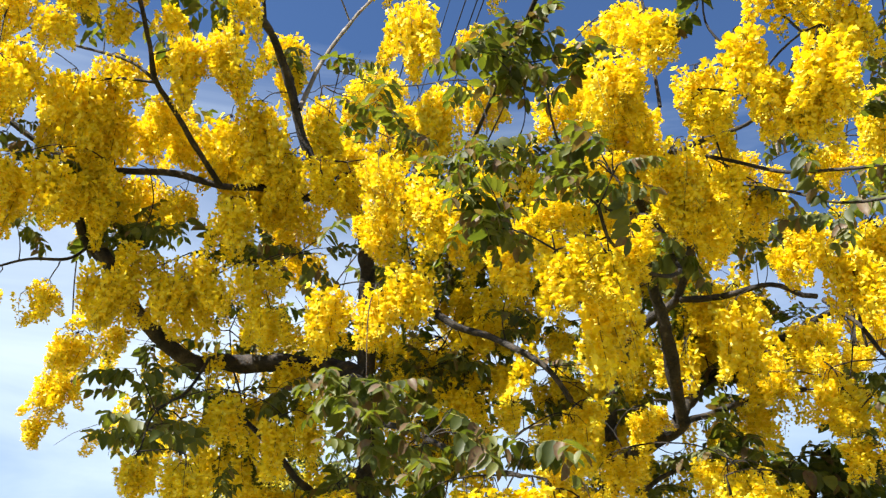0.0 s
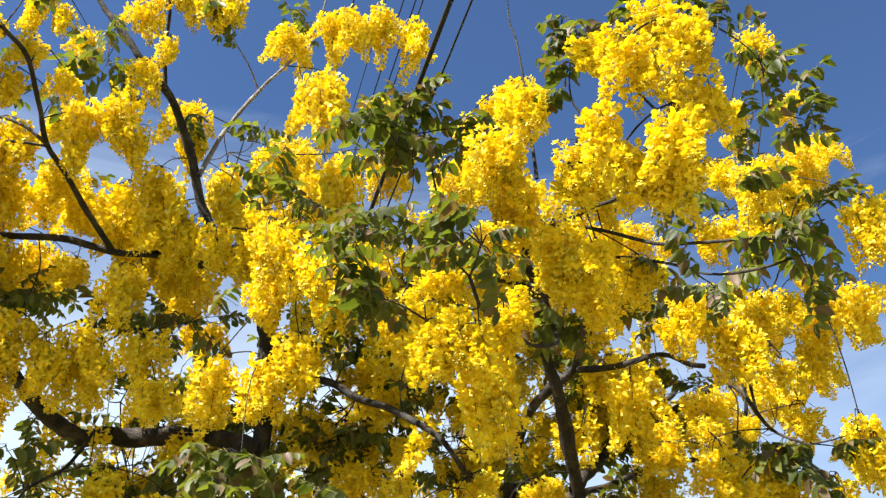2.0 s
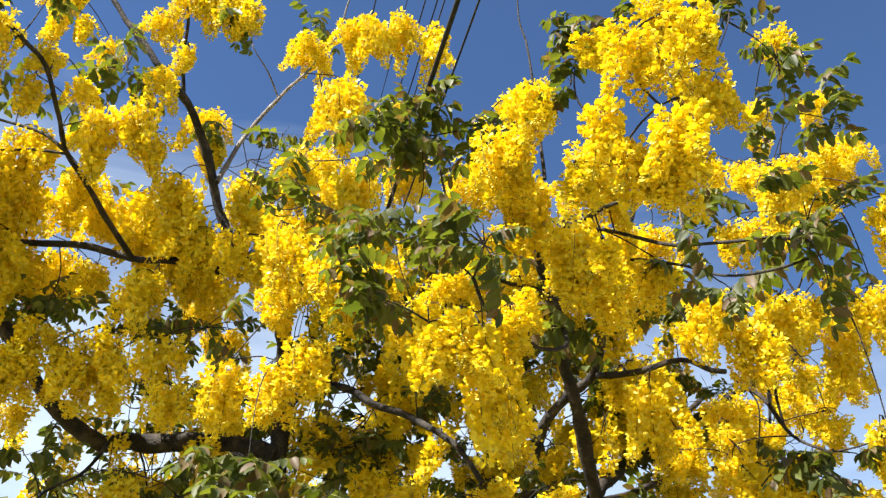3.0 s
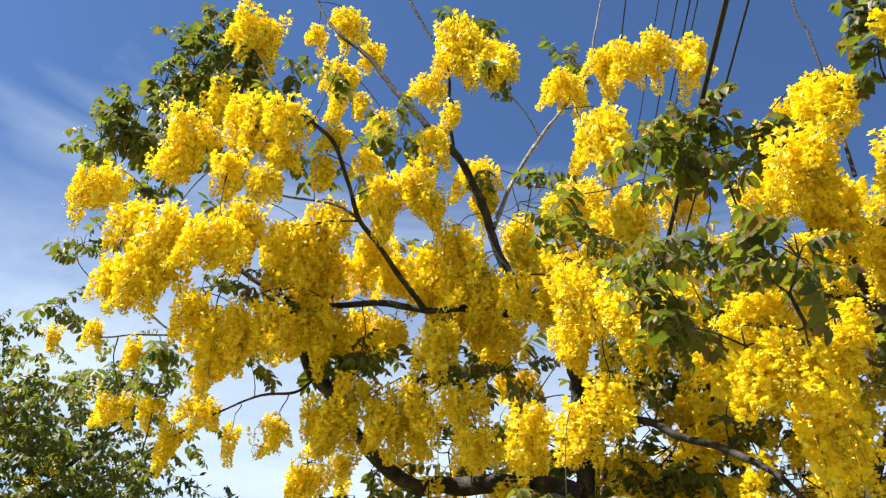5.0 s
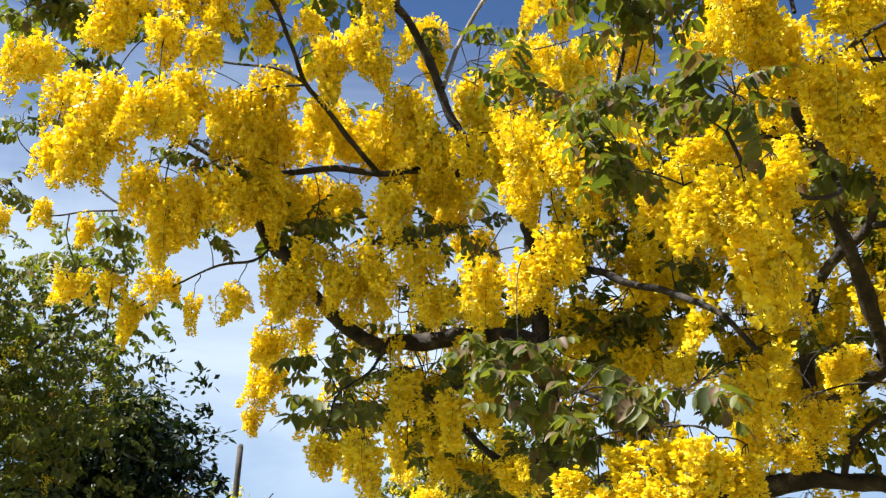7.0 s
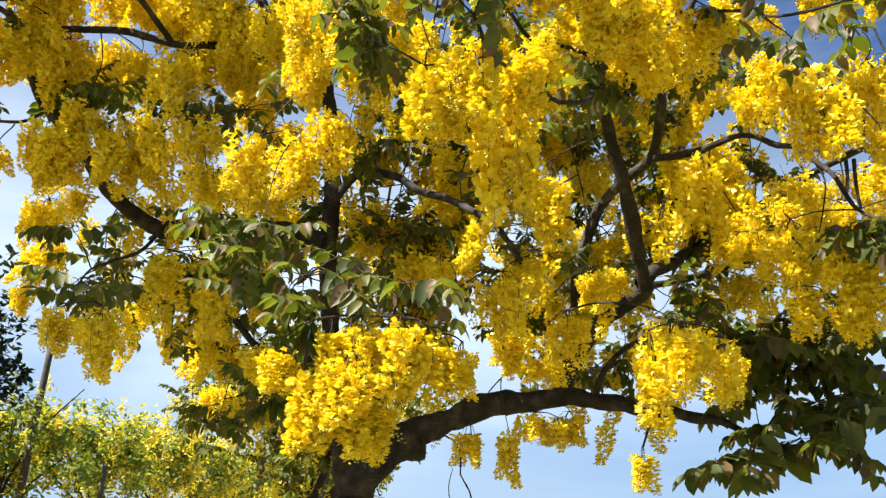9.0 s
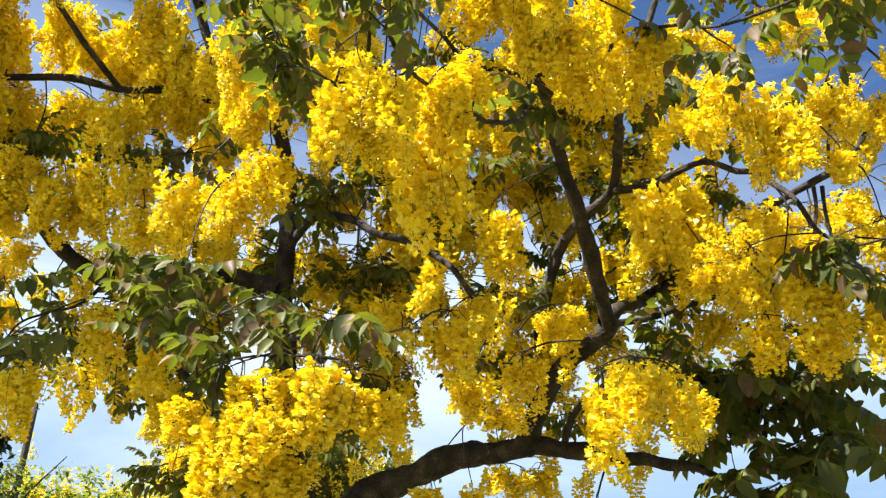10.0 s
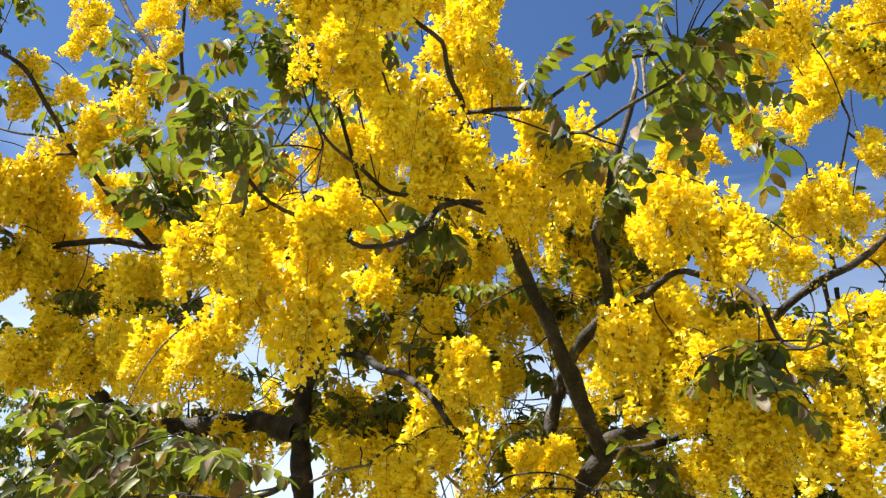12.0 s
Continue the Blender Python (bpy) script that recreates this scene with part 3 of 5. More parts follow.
BUNCHES['rear'] = [
    (-0.93, 4.90, 5.33, 0.18, 0.57), (-0.70, 4.80, 4.86, 0.19, 0.44), (-0.50, 4.90, 4.91, 0.21, 0.35),
    (-0.63, 4.35, 4.30, 0.26, 0.36), (-0.63, 5.00, 5.52, 0.30, 0.34), (-0.24, 4.90, 5.24, 0.29, 0.40),
    (-0.03, 5.60, 3.60, 0.42, 0.29), (-0.27, 5.40, 4.10, 0.35, 0.26), (0.10, 5.60, 4.03, 0.36, 0.26),
    (0.95, 5.20, 4.00, 0.33, 0.24), (1.09, 5.20, 3.30, 0.31, 0.25), (1.46, 5.40, 3.57, 0.36, 0.23),
    (1.12, 5.20, 2.97, 0.27, 0.14), (0.02, 5.60, 2.89, 0.33, 0.26), (0.74, 5.30, 3.29, 0.39, 0.22),
    (0.34, 5.60, 3.90, 0.39, 0.34), (1.79, 5.20, 3.64, 0.38, 0.26), (-2.68, 5.20, 4.78, 0.45, 0.38),
    (-2.16, 5.20, 4.72, 0.44, 0.37), (-1.13, 5.20, 4.44, 0.43, 0.31), (-1.32, 4.70, 4.54, 0.43, 0.38),
    (2.73, 5.00, 3.74, 0.33, 0.29)]
FOLIAGE = {}
FOLIAGE['left'] = [
    (-2.72, 3.13, 5.53, 0.57, 0.41), (-2.56, 3.13, 5.83, 0.38, 0.31), (-3.03, 3.13, 5.21, 0.41, 0.26),
    (-3.26, 3.13, 5.00, 0.41, 0.24), (-4.13, 4.10, 4.93, 0.35, 0.31), (-4.22, 4.20, 4.50, 0.43, 0.26),
    (-2.54, 3.90, 4.30, 0.29, 0.26), (-3.28, 4.30, 4.10, 0.30, 0.24), (-2.56, 4.30, 3.89, 0.30, 0.21),
    (-1.88, 4.50, 3.96, 0.41, 0.22), (-2.21, 4.50, 3.94, 0.27, 0.23), (-1.48, 3.80, 5.27, 0.36, 0.36),
    (-1.00, 4.10, 5.09, 0.15, 0.13), (-0.85, 4.20, 3.68, 0.58, 0.19), (-1.19, 4.30, 3.80, 0.27, 0.17),
    (-3.60, 4.00, 5.57, 0.27, 0.36), (-1.55, 2.97, 5.00, 0.16, 0.20), (-0.57, 5.00, 6.95, 0.29, 0.24)]
FOLIAGE['middle'] = [
    (0.31, 3.00, 4.21, 0.36, 0.28), (0.58, 3.00, 4.12, 0.21, 0.21), (-0.39, 3.70, 4.33, 0.25, 0.27),
    (-0.25, 3.70, 4.17, 0.18, 0.15), (0.23, 2.80, 3.47, 0.33, 0.17), (0.16, 2.65, 3.01, 0.20, 0.31),
    (-0.33, 3.30, 2.65, 0.50, 0.14), (-1.44, 4.80, 3.02, 0.35, 0.14), (-0.01, 3.40, 3.79, 0.16, 0.19),
    (0.43, 3.10, 4.10, 0.30, 0.18)]
FOLIAGE['right high'] = [
    (0.92, 2.10, 3.82, 0.31, 0.24), (1.56, 2.30, 4.12, 0.30, 0.23), (1.81, 2.45, 4.04, 0.19, 0.35),
    (1.73, 2.50, 3.80, 0.14, 0.14), (2.70, 3.50, 4.63, 0.26, 0.21), (2.68, 3.50, 4.93, 0.20, 0.13),
    (1.82, 2.65, 3.32, 0.55, 0.29), (0.97, 3.00, 3.07, 0.22, 0.21), (0.64, 2.95, 4.05, 0.14, 0.20),
    (1.97, 3.20, 3.95, 0.17, 0.17), (-0.15, 4.60, 3.61, 0.30, 0.37), (1.92, 3.20, 2.58, 0.27, 0.18),
    (0.88, 2.20, 3.67, 0.18, 0.12), (1.13, 2.10, 3.89, 0.25, 0.12), (1.90, 3.80, 4.34, 0.26, 0.26)]
FOLIAGE['near top'] = [
    (0.13, 2.50, 3.16, 0.22, 0.22), (0.41, 2.45, 3.18, 0.22, 0.20), 
    (0.14, 2.80, 3.11, 0.22, 0.23), (0.14, 2.90, 4.06, 0.24, 0.32), (0.29, 3.00, 4.15, 0.24, 0.36),
    (0.56, 2.35, 3.07, 0.37, 0.28), (0.11, 2.75, 3.20, 0.24, 0.23), (0.28, 2.90, 3.95, 0.25, 0.23),
    (-0.39, 3.20, 2.58, 0.46, 0.19), (-0.06, 3.00, 2.34, 0.45, 0.16), (0.02, 3.20, 2.48, 0.26, 0.18),
    (1.74, 2.50, 3.21, 0.34, 0.17), (1.78, 2.50, 3.02, 0.12, 0.09), (1.65, 3.00, 3.28, 0.22, 0.11),
    (1.43, 3.10, 3.46, 0.20, 0.09), (2.01, 3.20, 2.66, 0.18, 0.10), (1.96, 3.05, 2.44, 0.11, 0.07),
    (2.12, 3.20, 2.64, 0.13, 0.10), (-2.21, 4.60, 4.12, 0.68, 0.30), (1.37, 2.70, 3.37, 0.14, 0.11),
    (2.22, 3.70, 3.79, 0.10, 0.09), (2.68, 3.90, 4.35, 0.20, 0.20), (1.60, 4.40, 2.69, 0.29, 0.14)]
FOLIAGE['low'] = [
    (1.80, 5.00, 3.20, 0.40, 0.26), (1.86, 4.50, 2.55, 0.40, 0.24), (1.45, 4.80, 2.62, 0.23, 0.23), (2.45, 4.60, 3.08, 0.29, 0.24),
    (2.10, 4.50, 2.51, 0.55, 0.41), (2.14, 4.50, 2.16, 0.32, 0.32), (1.89, 4.50, 2.03, 0.26, 0.18),
    (-0.31, 3.20, 2.60, 0.42, 0.17), (-0.30, 3.10, 2.35, 0.35, 0.21), (0.30, 3.00, 2.32, 0.33, 0.13),
    (-0.01, 3.00, 2.20, 0.22, 0.11), (-1.61, 4.10, 2.93, 0.25, 0.17), (-1.48, 4.05, 2.62, 0.38, 0.27),
    (-1.30, 4.80, 2.48, 0.19, 0.11), (-1.19, 5.40, 2.17, 0.31, 0.31), (1.57, 3.60, 3.59, 0.30, 0.25)]
FOLIAGE['rear'] = [
    (0.04, 5.20, 3.36, 0.53, 0.21), (-0.30, 5.20, 3.96, 0.33, 0.26), (-0.17, 5.20, 3.24, 0.49, 0.21),
    (0.84, 4.60, 3.79, 0.29, 0.26), (1.52, 4.40, 2.61, 0.33, 0.16), (-2.04, 4.80, 4.15, 0.58, 0.25),
    (-0.04, 5.40, 4.19, 0.47, 0.23), (1.10, 5.30, 3.49, 0.36, 0.25), (-0.57, 5.50, 3.68, 0.38, 0.23),
    (0.69, 5.20, 2.76, 0.40, 0.20), (-0.89, 5.40, 2.28, 0.28, 0.21)]
FOLIAGE['rear low'] = [
    (-0.62, 4.70, 2.36, 0.52, 0.42), (-0.44, 4.60, 2.15, 0.34, 0.28), (-0.99, 5.40, 2.28, 0.45, 0.33),
    (-0.15, 5.00, 3.23, 0.57, 0.21), (0.06, 5.00, 3.07, 0.42, 0.17), (-1.04, 4.80, 3.00, 0.49, 0.28),
    (-1.86, 4.90, 3.07, 0.44, 0.22), (-1.75, 4.40, 2.71, 0.42, 0.19), (1.27, 4.90, 3.03, 0.26, 0.20),
    (0.78, 5.20, 2.51, 0.27, 0.21), (0.20, 5.30, 3.39, 0.34, 0.22), (1.62, 4.80, 2.84, 0.34, 0.19)]
FOLIAGE['sprigs'] = [
    (-3.53, 4.00, 5.31, 0.26, 0.17), (-3.02, 3.95, 5.40, 0.25, 0.17), (-2.42, 3.90, 5.37, 0.24, 0.16),
    (-2.69, 3.95, 4.72, 0.19, 0.16), (-2.09, 3.85, 5.10, 0.15, 0.15), (-1.74, 3.85, 4.97, 0.15, 0.15),
    (-2.22, 4.20, 4.17, 0.22, 0.15), (-1.78, 4.50, 4.81, 0.24, 0.16), (-1.04, 4.40, 3.87, 0.24, 0.14),
    (-3.98, 4.00, 5.37, 0.22, 0.18), (-3.33, 4.40, 3.85, 0.24, 0.16), (-1.90, 3.05, 5.18, 0.17, 0.14),
    (-2.47, 3.13, 5.81, 0.20, 0.20), (-1.01, 3.70, 6.15, 0.24, 0.16), (-0.77, 3.70, 5.58, 0.15, 0.15),
    (0.06, 3.60, 4.45, 0.18, 0.12), (-0.60, 4.40, 5.24, 0.19, 0.16), (-1.41, 4.50, 3.88, 0.22, 0.14)]
FOLIAGE['dark'] = [
    (1.86, 4.50, 2.54, 0.36, 0.25), (1.99, 4.55, 2.38, 0.41, 0.30), (2.23, 4.50, 2.49, 0.41, 0.30),
    (2.26, 4.45, 2.26, 0.29, 0.24), (2.00, 4.50, 2.13, 0.37, 0.26), (1.86, 4.60, 2.28, 0.25, 0.22),
    (2.12, 4.50, 2.01, 0.31, 0.23), (1.82, 4.55, 1.95, 0.21, 0.13), (1.73, 4.40, 2.51, 0.22, 0.16),
    (2.32, 4.40, 2.69, 0.22, 0.16)]
FOLIAGE['infill'] = [
    (-2.95, 3.17, 5.46, 0.34, 0.27), (-2.61, 3.17, 5.16, 0.26, 0.22),
    (-3.11, 3.13, 5.01, 0.30, 0.22), (-2.30, 3.13, 5.39, 0.22, 0.26), (-2.64, 3.17, 5.68, 0.34, 0.27)]
FOLIAGE['crown fill'] = [
    (-2.39, 3.17, 5.64, 0.27, 0.27), (-2.54, 3.21, 5.30, 0.26, 0.26), (-2.80, 3.21, 5.30, 0.30, 0.23),
    (-3.08, 3.25, 5.08, 0.34, 0.23), (-3.37, 3.25, 5.35, 0.27, 0.20), (-3.39, 3.29, 5.01, 0.30, 0.19),
    (-2.83, 3.21, 4.99, 0.26, 0.22), (-2.42, 3.25, 4.82, 0.24, 0.21), (-2.06, 3.21, 4.79, 0.20, 0.17),
    (-1.93, 3.17, 4.95, 0.20, 0.17), (-2.25, 3.21, 5.34, 0.22, 0.22)]
BOUGHS = {}
BOUGHS['trunk'] = (0.165, 0.100, [(-0.44, 5.52, -0.10), (-0.43, 5.51, 0.80), (-0.41, 5.50, 1.46), (-0.38, 5.50, 1.67), (-0.30, 5.50, 1.83), (-0.16, 5.50, 2.00), (0.05, 5.50, 2.13)])
BOUGHS['limb low'] = (0.095, 0.018, [(-0.16, 5.50, 2.00), (0.05, 5.50, 2.13), (0.25, 5.48, 2.22), (0.40, 5.43, 2.29), (0.65, 5.34, 2.33), (0.89, 5.18, 2.33), (1.16, 5.05, 2.29), (1.51, 4.88, 2.21), (1.70, 4.82, 2.17), (1.79, 4.75, 2.12), (1.87, 4.70, 2.06)])
BOUGHS['left stem'] = (0.072, 0.040, [(-0.36, 5.50, 1.66), (-0.38, 5.48, 1.90), (-0.40, 5.45, 2.13), (-0.45, 5.40, 2.30), (-0.51, 5.30, 2.58), (-0.50, 5.14, 2.88), (-0.49, 5.03, 3.20), (-0.50, 4.99, 3.50), (-0.52, 4.98, 3.70), (-0.52, 4.90, 3.93), (-0.63, 4.70, 4.29), (-0.82, 4.40, 4.36)])
BOUGHS['elbow limb'] = (0.066, 0.040, [(-0.51, 5.00, 3.20), (-0.76, 5.05, 3.29), (-0.99, 5.10, 3.33), (-1.44, 5.10, 3.33), (-1.62, 5.05, 3.30), (-1.79, 4.90, 3.39), (-1.91, 4.75, 3.52), (-2.00, 4.60, 3.67), (-2.12, 4.50, 3.85)])
BOUGHS['limb a'] = (0.026, 0.011, [(-0.64, 4.69, 4.27), (-0.76, 4.60, 4.26), (-0.96, 4.50, 4.24), (-1.17, 4.45, 4.26), (-1.42, 4.40, 4.25), (-1.69, 4.35, 4.30), (-1.99, 4.30, 4.29), (-2.27, 4.30, 4.31), (-2.47, 4.20, 4.40), (-2.76, 4.10, 4.59), (-3.07, 4.00, 4.82), (-3.43, 4.00, 5.10), (-3.78, 4.00, 5.44)])
BOUGHS['branch a up'] = (0.019, 0.007, [(-1.42, 4.40, 4.25), (-1.51, 4.20, 4.36), (-1.65, 4.00, 4.56), (-1.71, 3.85, 4.63), (-1.67, 3.56, 4.69), (-1.66, 3.29, 4.77), (-1.69, 3.05, 4.74), (-1.91, 2.99, 4.97), (-2.22, 3.03, 5.46), (-2.37, 3.03, 5.83)])
BOUGHS['branch a side'] = (0.011, 0.005, [(-1.71, 3.85, 4.63), (-1.92, 3.85, 4.79), (-2.38, 3.90, 4.98), (-2.71, 3.90, 5.18), (-3.08, 3.95, 5.69), (-3.42, 4.00, 6.38)])
BOUGHS['branch a side2'] = (0.009, 0.005, [(-1.71, 3.85, 4.62), (-1.91, 3.85, 4.65), (-2.14, 3.90, 4.68), (-2.53, 3.95, 4.77), (-2.69, 3.95, 4.96)])
BOUGHS['branch a down'] = (0.026, 0.032, [(-2.25, 4.30, 4.31), (-2.31, 4.35, 4.19), (-2.29, 4.45, 4.05), (-2.25, 4.60, 3.92), (-2.00, 4.60, 3.67)])
BOUGHS['branch left low'] = (0.011, 0.003, [(-2.25, 4.60, 3.92), (-2.32, 4.50, 3.78), (-2.54, 4.45, 3.75), (-2.79, 4.40, 3.63), (-3.03, 4.40, 3.51), (-3.26, 4.40, 3.39), (-3.45, 4.40, 3.27)])
BOUGHS['branch left tip'] = (0.013, 0.003, [(-2.76, 4.10, 4.59), (-3.03, 4.15, 4.26), (-3.19, 4.20, 4.17), (-3.54, 4.20, 4.42), (-3.95, 4.20, 4.63), (-4.16, 4.15, 4.81), (-4.21, 4.10, 5.00)])
BOUGHS['branch left tip2'] = (0.008, 0.003, [(-3.13, 4.20, 4.12), (-3.47, 4.20, 4.16), (-3.81, 4.20, 4.18), (-4.13, 4.20, 4.39), (-4.34, 4.20, 4.52)])
BOUGHS['branch b'] = (0.034, 0.006, [(-0.73, 4.45, 4.25), (-0.82, 4.40, 4.36), (-0.92, 4.35, 4.56), (-0.98, 4.25, 4.78), (-1.06, 4.10, 5.01), (-1.15, 3.95, 5.16), (-1.32, 3.85, 5.36), (-1.57, 3.80, 5.70), (-1.82, 3.75, 6.06), (-2.02, 3.70, 6.27), (-2.23, 3.70, 6.59), (-2.42, 3.70, 7.07)])
BOUGHS['branch b up'] = (0.012, 0.008, [(-1.15, 3.95, 5.16), (-1.17, 3.85, 5.42), (-1.17, 3.75, 5.75), (-1.35, 3.70, 6.15), (-1.47, 3.65, 6.42), (-1.54, 3.60, 6.67)])
BOUGHS['pale branch'] = (0.017, 0.007, [(-0.94, 4.25, 4.73), (-0.90, 4.40, 5.11), (-0.83, 4.55, 5.49), (-0.71, 4.70, 5.89), (-0.52, 4.85, 6.36), (-0.38, 5.00, 6.86), (-0.30, 5.00, 7.29), (-0.23, 5.00, 7.71)])
BOUGHS['pale branch side'] = (0.007, 0.003, [(-0.35, 5.00, 7.07), (-0.09, 5.00, 6.99), (0.18, 5.00, 6.86), (0.45, 5.00, 6.88)])
BOUGHS['pale branch twig'] = (0.007, 0.003, [(-0.73, 4.70, 5.86), (-0.81, 4.60, 6.03), (-0.92, 4.50, 6.18), (-0.98, 4.50, 6.38)])
BOUGHS['pale limb'] = (0.028, 0.016, [(-0.51, 4.99, 3.45), (-0.33, 4.95, 3.66), (-0.10, 4.87, 3.60), (0.07, 4.76, 3.46), (0.27, 4.60, 3.33), (0.45, 4.40, 3.16), (0.58, 4.30, 3.02), (0.68, 4.30, 2.86)])
BOUGHS['rising limb'] = (0.060, 0.042, [(0.88, 5.16, 2.32), (0.95, 5.05, 2.46), (1.01, 4.95, 2.56), (1.11, 4.80, 2.68), (1.24, 4.62, 2.76), (1.33, 4.48, 2.82)])
BOUGHS['branch e'] = (0.040, 0.021, [(1.33, 4.48, 2.80), (1.26, 4.32, 2.99), (1.19, 4.14, 3.19), (1.14, 4.04, 3.32), (1.10, 3.96, 3.42), (1.06, 3.88, 3.51), (1.03, 3.77, 3.59), (0.99, 3.62, 3.64), (0.94, 3.48, 3.70), (0.91, 3.38, 3.82)])
BOUGHS['branch f'] = (0.040, 0.014, [(1.01, 4.95, 2.58), (0.99, 4.86, 2.85), (1.03, 4.82, 3.12), (1.12, 4.75, 3.34), (1.25, 4.62, 3.46), (1.37, 4.50, 3.53), (1.40, 4.42, 3.60), (1.40, 4.22, 3.69), (1.39, 4.10, 3.75), (1.45, 4.06, 3.92), (1.53, 4.01, 4.16), (1.64, 3.95, 4.48)])
BOUGHS['branch n'] = (0.014, 0.006, [(0.99, 3.62, 3.63), (0.96, 3.35, 3.45), (0.94, 3.13, 3.26), (0.93, 3.00, 3.08), (0.91, 2.88, 2.96), (0.80, 2.83, 2.92), (0.66, 2.76, 2.99), (0.58, 2.61, 2.97), (0.53, 2.48, 3.02)])
BOUGHS['branch n up'] = (0.012, 0.004, [(1.04, 3.50, 3.48), (0.96, 3.35, 3.44), (0.86, 3.27, 3.43), (0.71, 3.20, 3.43), (0.63, 3.10, 3.48), (0.51, 3.00, 3.57), (0.45, 2.90, 3.69), (0.43, 2.85, 3.80)])
BOUGHS['branch e right'] = (0.016, 0.012, [(1.03, 3.35, 3.52), (1.14, 3.31, 3.57), (1.22, 3.50, 3.62), (1.30, 3.68, 3.67)])
BOUGHS['branch e top'] = (0.010, 0.005, [(1.00, 3.05, 3.64), (1.18, 2.95, 3.53), (1.37, 2.80, 3.37), (1.50, 2.65, 3.29), (1.63, 2.55, 3.25), (1.76, 2.50, 3.20)])
BOUGHS['right limb'] = (0.041, 0.019, [(1.31, 4.46, 2.82), (1.44, 4.70, 2.97), (1.66, 5.14, 3.21), (1.93, 5.50, 3.46), (2.25, 5.70, 3.70), (2.50, 5.75, 3.95)])
BOUGHS['stub'] = (0.020, 0.015, [(1.33, 4.48, 2.80), (1.52, 4.62, 2.88), (1.73, 4.70, 2.97), (1.93, 4.70, 3.03), (2.13, 4.68, 3.05)])
BOUGHS['branch right up'] = (0.010, 0.004, [(2.40, 4.27, 3.50), (2.38, 4.12, 3.66), (2.46, 3.98, 3.84), (2.52, 3.86, 4.00)])
BOUGHS['branch cross'] = (0.022, 0.013, [(1.39, 4.46, 3.52), (1.56, 4.26, 3.46), (1.73, 4.00, 3.42), (1.87, 3.93, 3.33), (1.93, 3.90, 3.31)])
BOUGHS['branch right near'] = (0.014, 0.006, [(1.96, 3.90, 3.29), (2.02, 3.75, 3.10), (2.05, 3.60, 2.86), (2.10, 3.40, 2.72)])
BOUGHS['branch right dark'] = (0.022, 0.007, [(1.87, 4.70, 2.06), (2.00, 4.75, 2.20), (2.08, 4.75, 2.42), (1.95, 4.70, 2.60), (1.86, 4.75, 2.66)])
BOUGHS['feeding branch'] = (0.020, 0.008, [(-0.50, 5.10, 2.95), (-0.23, 4.50, 2.75), (0.04, 3.85, 2.48), (0.22, 3.30, 2.28), (0.27, 2.90, 2.18)])
BOUGHS['broken twig'] = (0.005, 0.010, [(0.28, 3.72, 2.47), (0.34, 3.83, 2.55), (0.44, 4.09, 2.66), (0.60, 4.45, 2.72), (0.86, 5.00, 2.44), (0.93, 5.12, 2.36)])
BOUGHS['branch high left'] = (0.008, 0.003, [(0.83, 2.60, 3.54), (0.81, 2.60, 4.21), (0.78, 2.60, 4.42), (0.78, 2.60, 4.68)])
BOUGHS['branch mid right'] = (0.009, 0.005, [(1.32, 3.80, 3.57), (1.28, 3.30, 3.58), (1.44, 3.00, 3.40), (1.54, 2.80, 3.23), (1.67, 2.65, 3.17), (1.86, 2.60, 3.22)])
BOUGHS['left low twig'] = (0.011, 0.004, [(-1.45, 4.80, 3.26), (-1.48, 4.60, 3.00), (-1.48, 4.30, 2.83), (-1.49, 4.10, 2.70), (-1.49, 4.00, 2.47)])
BOUGHS['branch right'] = (0.026, 0.012, [(1.66, 5.14, 3.21), (1.95, 4.70, 3.32), (2.20, 4.35, 3.40), (2.35, 4.25, 3.46), (2.47, 4.30, 3.54), (2.68, 4.55, 3.80), (2.90, 4.75, 4.10)])
BOUGHS['second riser'] = (0.022, 0.012, [(1.10, 5.08, 2.31), (1.15, 5.00, 2.46), (1.23, 4.90, 2.55), (1.37, 4.72, 2.60)])
BOUGHS['left low limb'] = (0.030, 0.010, [(-0.50, 5.25, 2.64), (-0.69, 5.20, 2.48), (-0.86, 5.00, 2.55), (-0.98, 4.90, 2.67), (-1.18, 4.80, 2.86), (-1.40, 4.70, 2.98)])
BOUGHS['top branch'] = (0.013, 0.007, [(0.95, 3.30, 3.72), (1.05, 3.00, 3.62), (1.09, 2.72, 3.50), (1.12, 2.60, 3.44), (1.14, 2.50, 3.41), (1.10, 2.40, 3.39), (1.06, 2.35, 3.40), (1.00, 2.28, 3.38)])

CABLES = [(1.005, 4.275, 0.0115), (1.10, 4.30, 0.005), (1.5, 7.0, 0.006), (1.56, 7.0, 0.006), (1.42, 7.1, 0.006), (1.0, 7.1, 0.006), (1.25, 7.0, 0.004)]
BACKED = ('left crown', 'middle upper', 'near right', 'right upper', 'near high', 'rear')
PODS = [(1.66, 3.50, 4.25, 0.27, 1), (1.70, 3.51, 4.24, 0.31, 1), (1.74, 3.53, 4.25, 0.28, 1), (2.37, 4.42, 3.54, 0.33, 0), (2.42, 4.44, 3.51, 0.28, 0)]
LOOP_A = [(0.22, 4.90, 2.08), (0.32, 4.90, 2.04), (0.37, 4.90, 1.96), (0.37, 4.90, 1.86), (0.42, 4.90, 1.78), (0.45, 4.90, 1.66), (0.44, 4.90, 1.62)]
LOOP_B = [(0.44, 4.90, 1.62), (0.40, 4.90, 1.64), (0.33, 4.90, 1.70), (0.31, 4.90, 1.80), (0.33, 4.90, 1.89)]


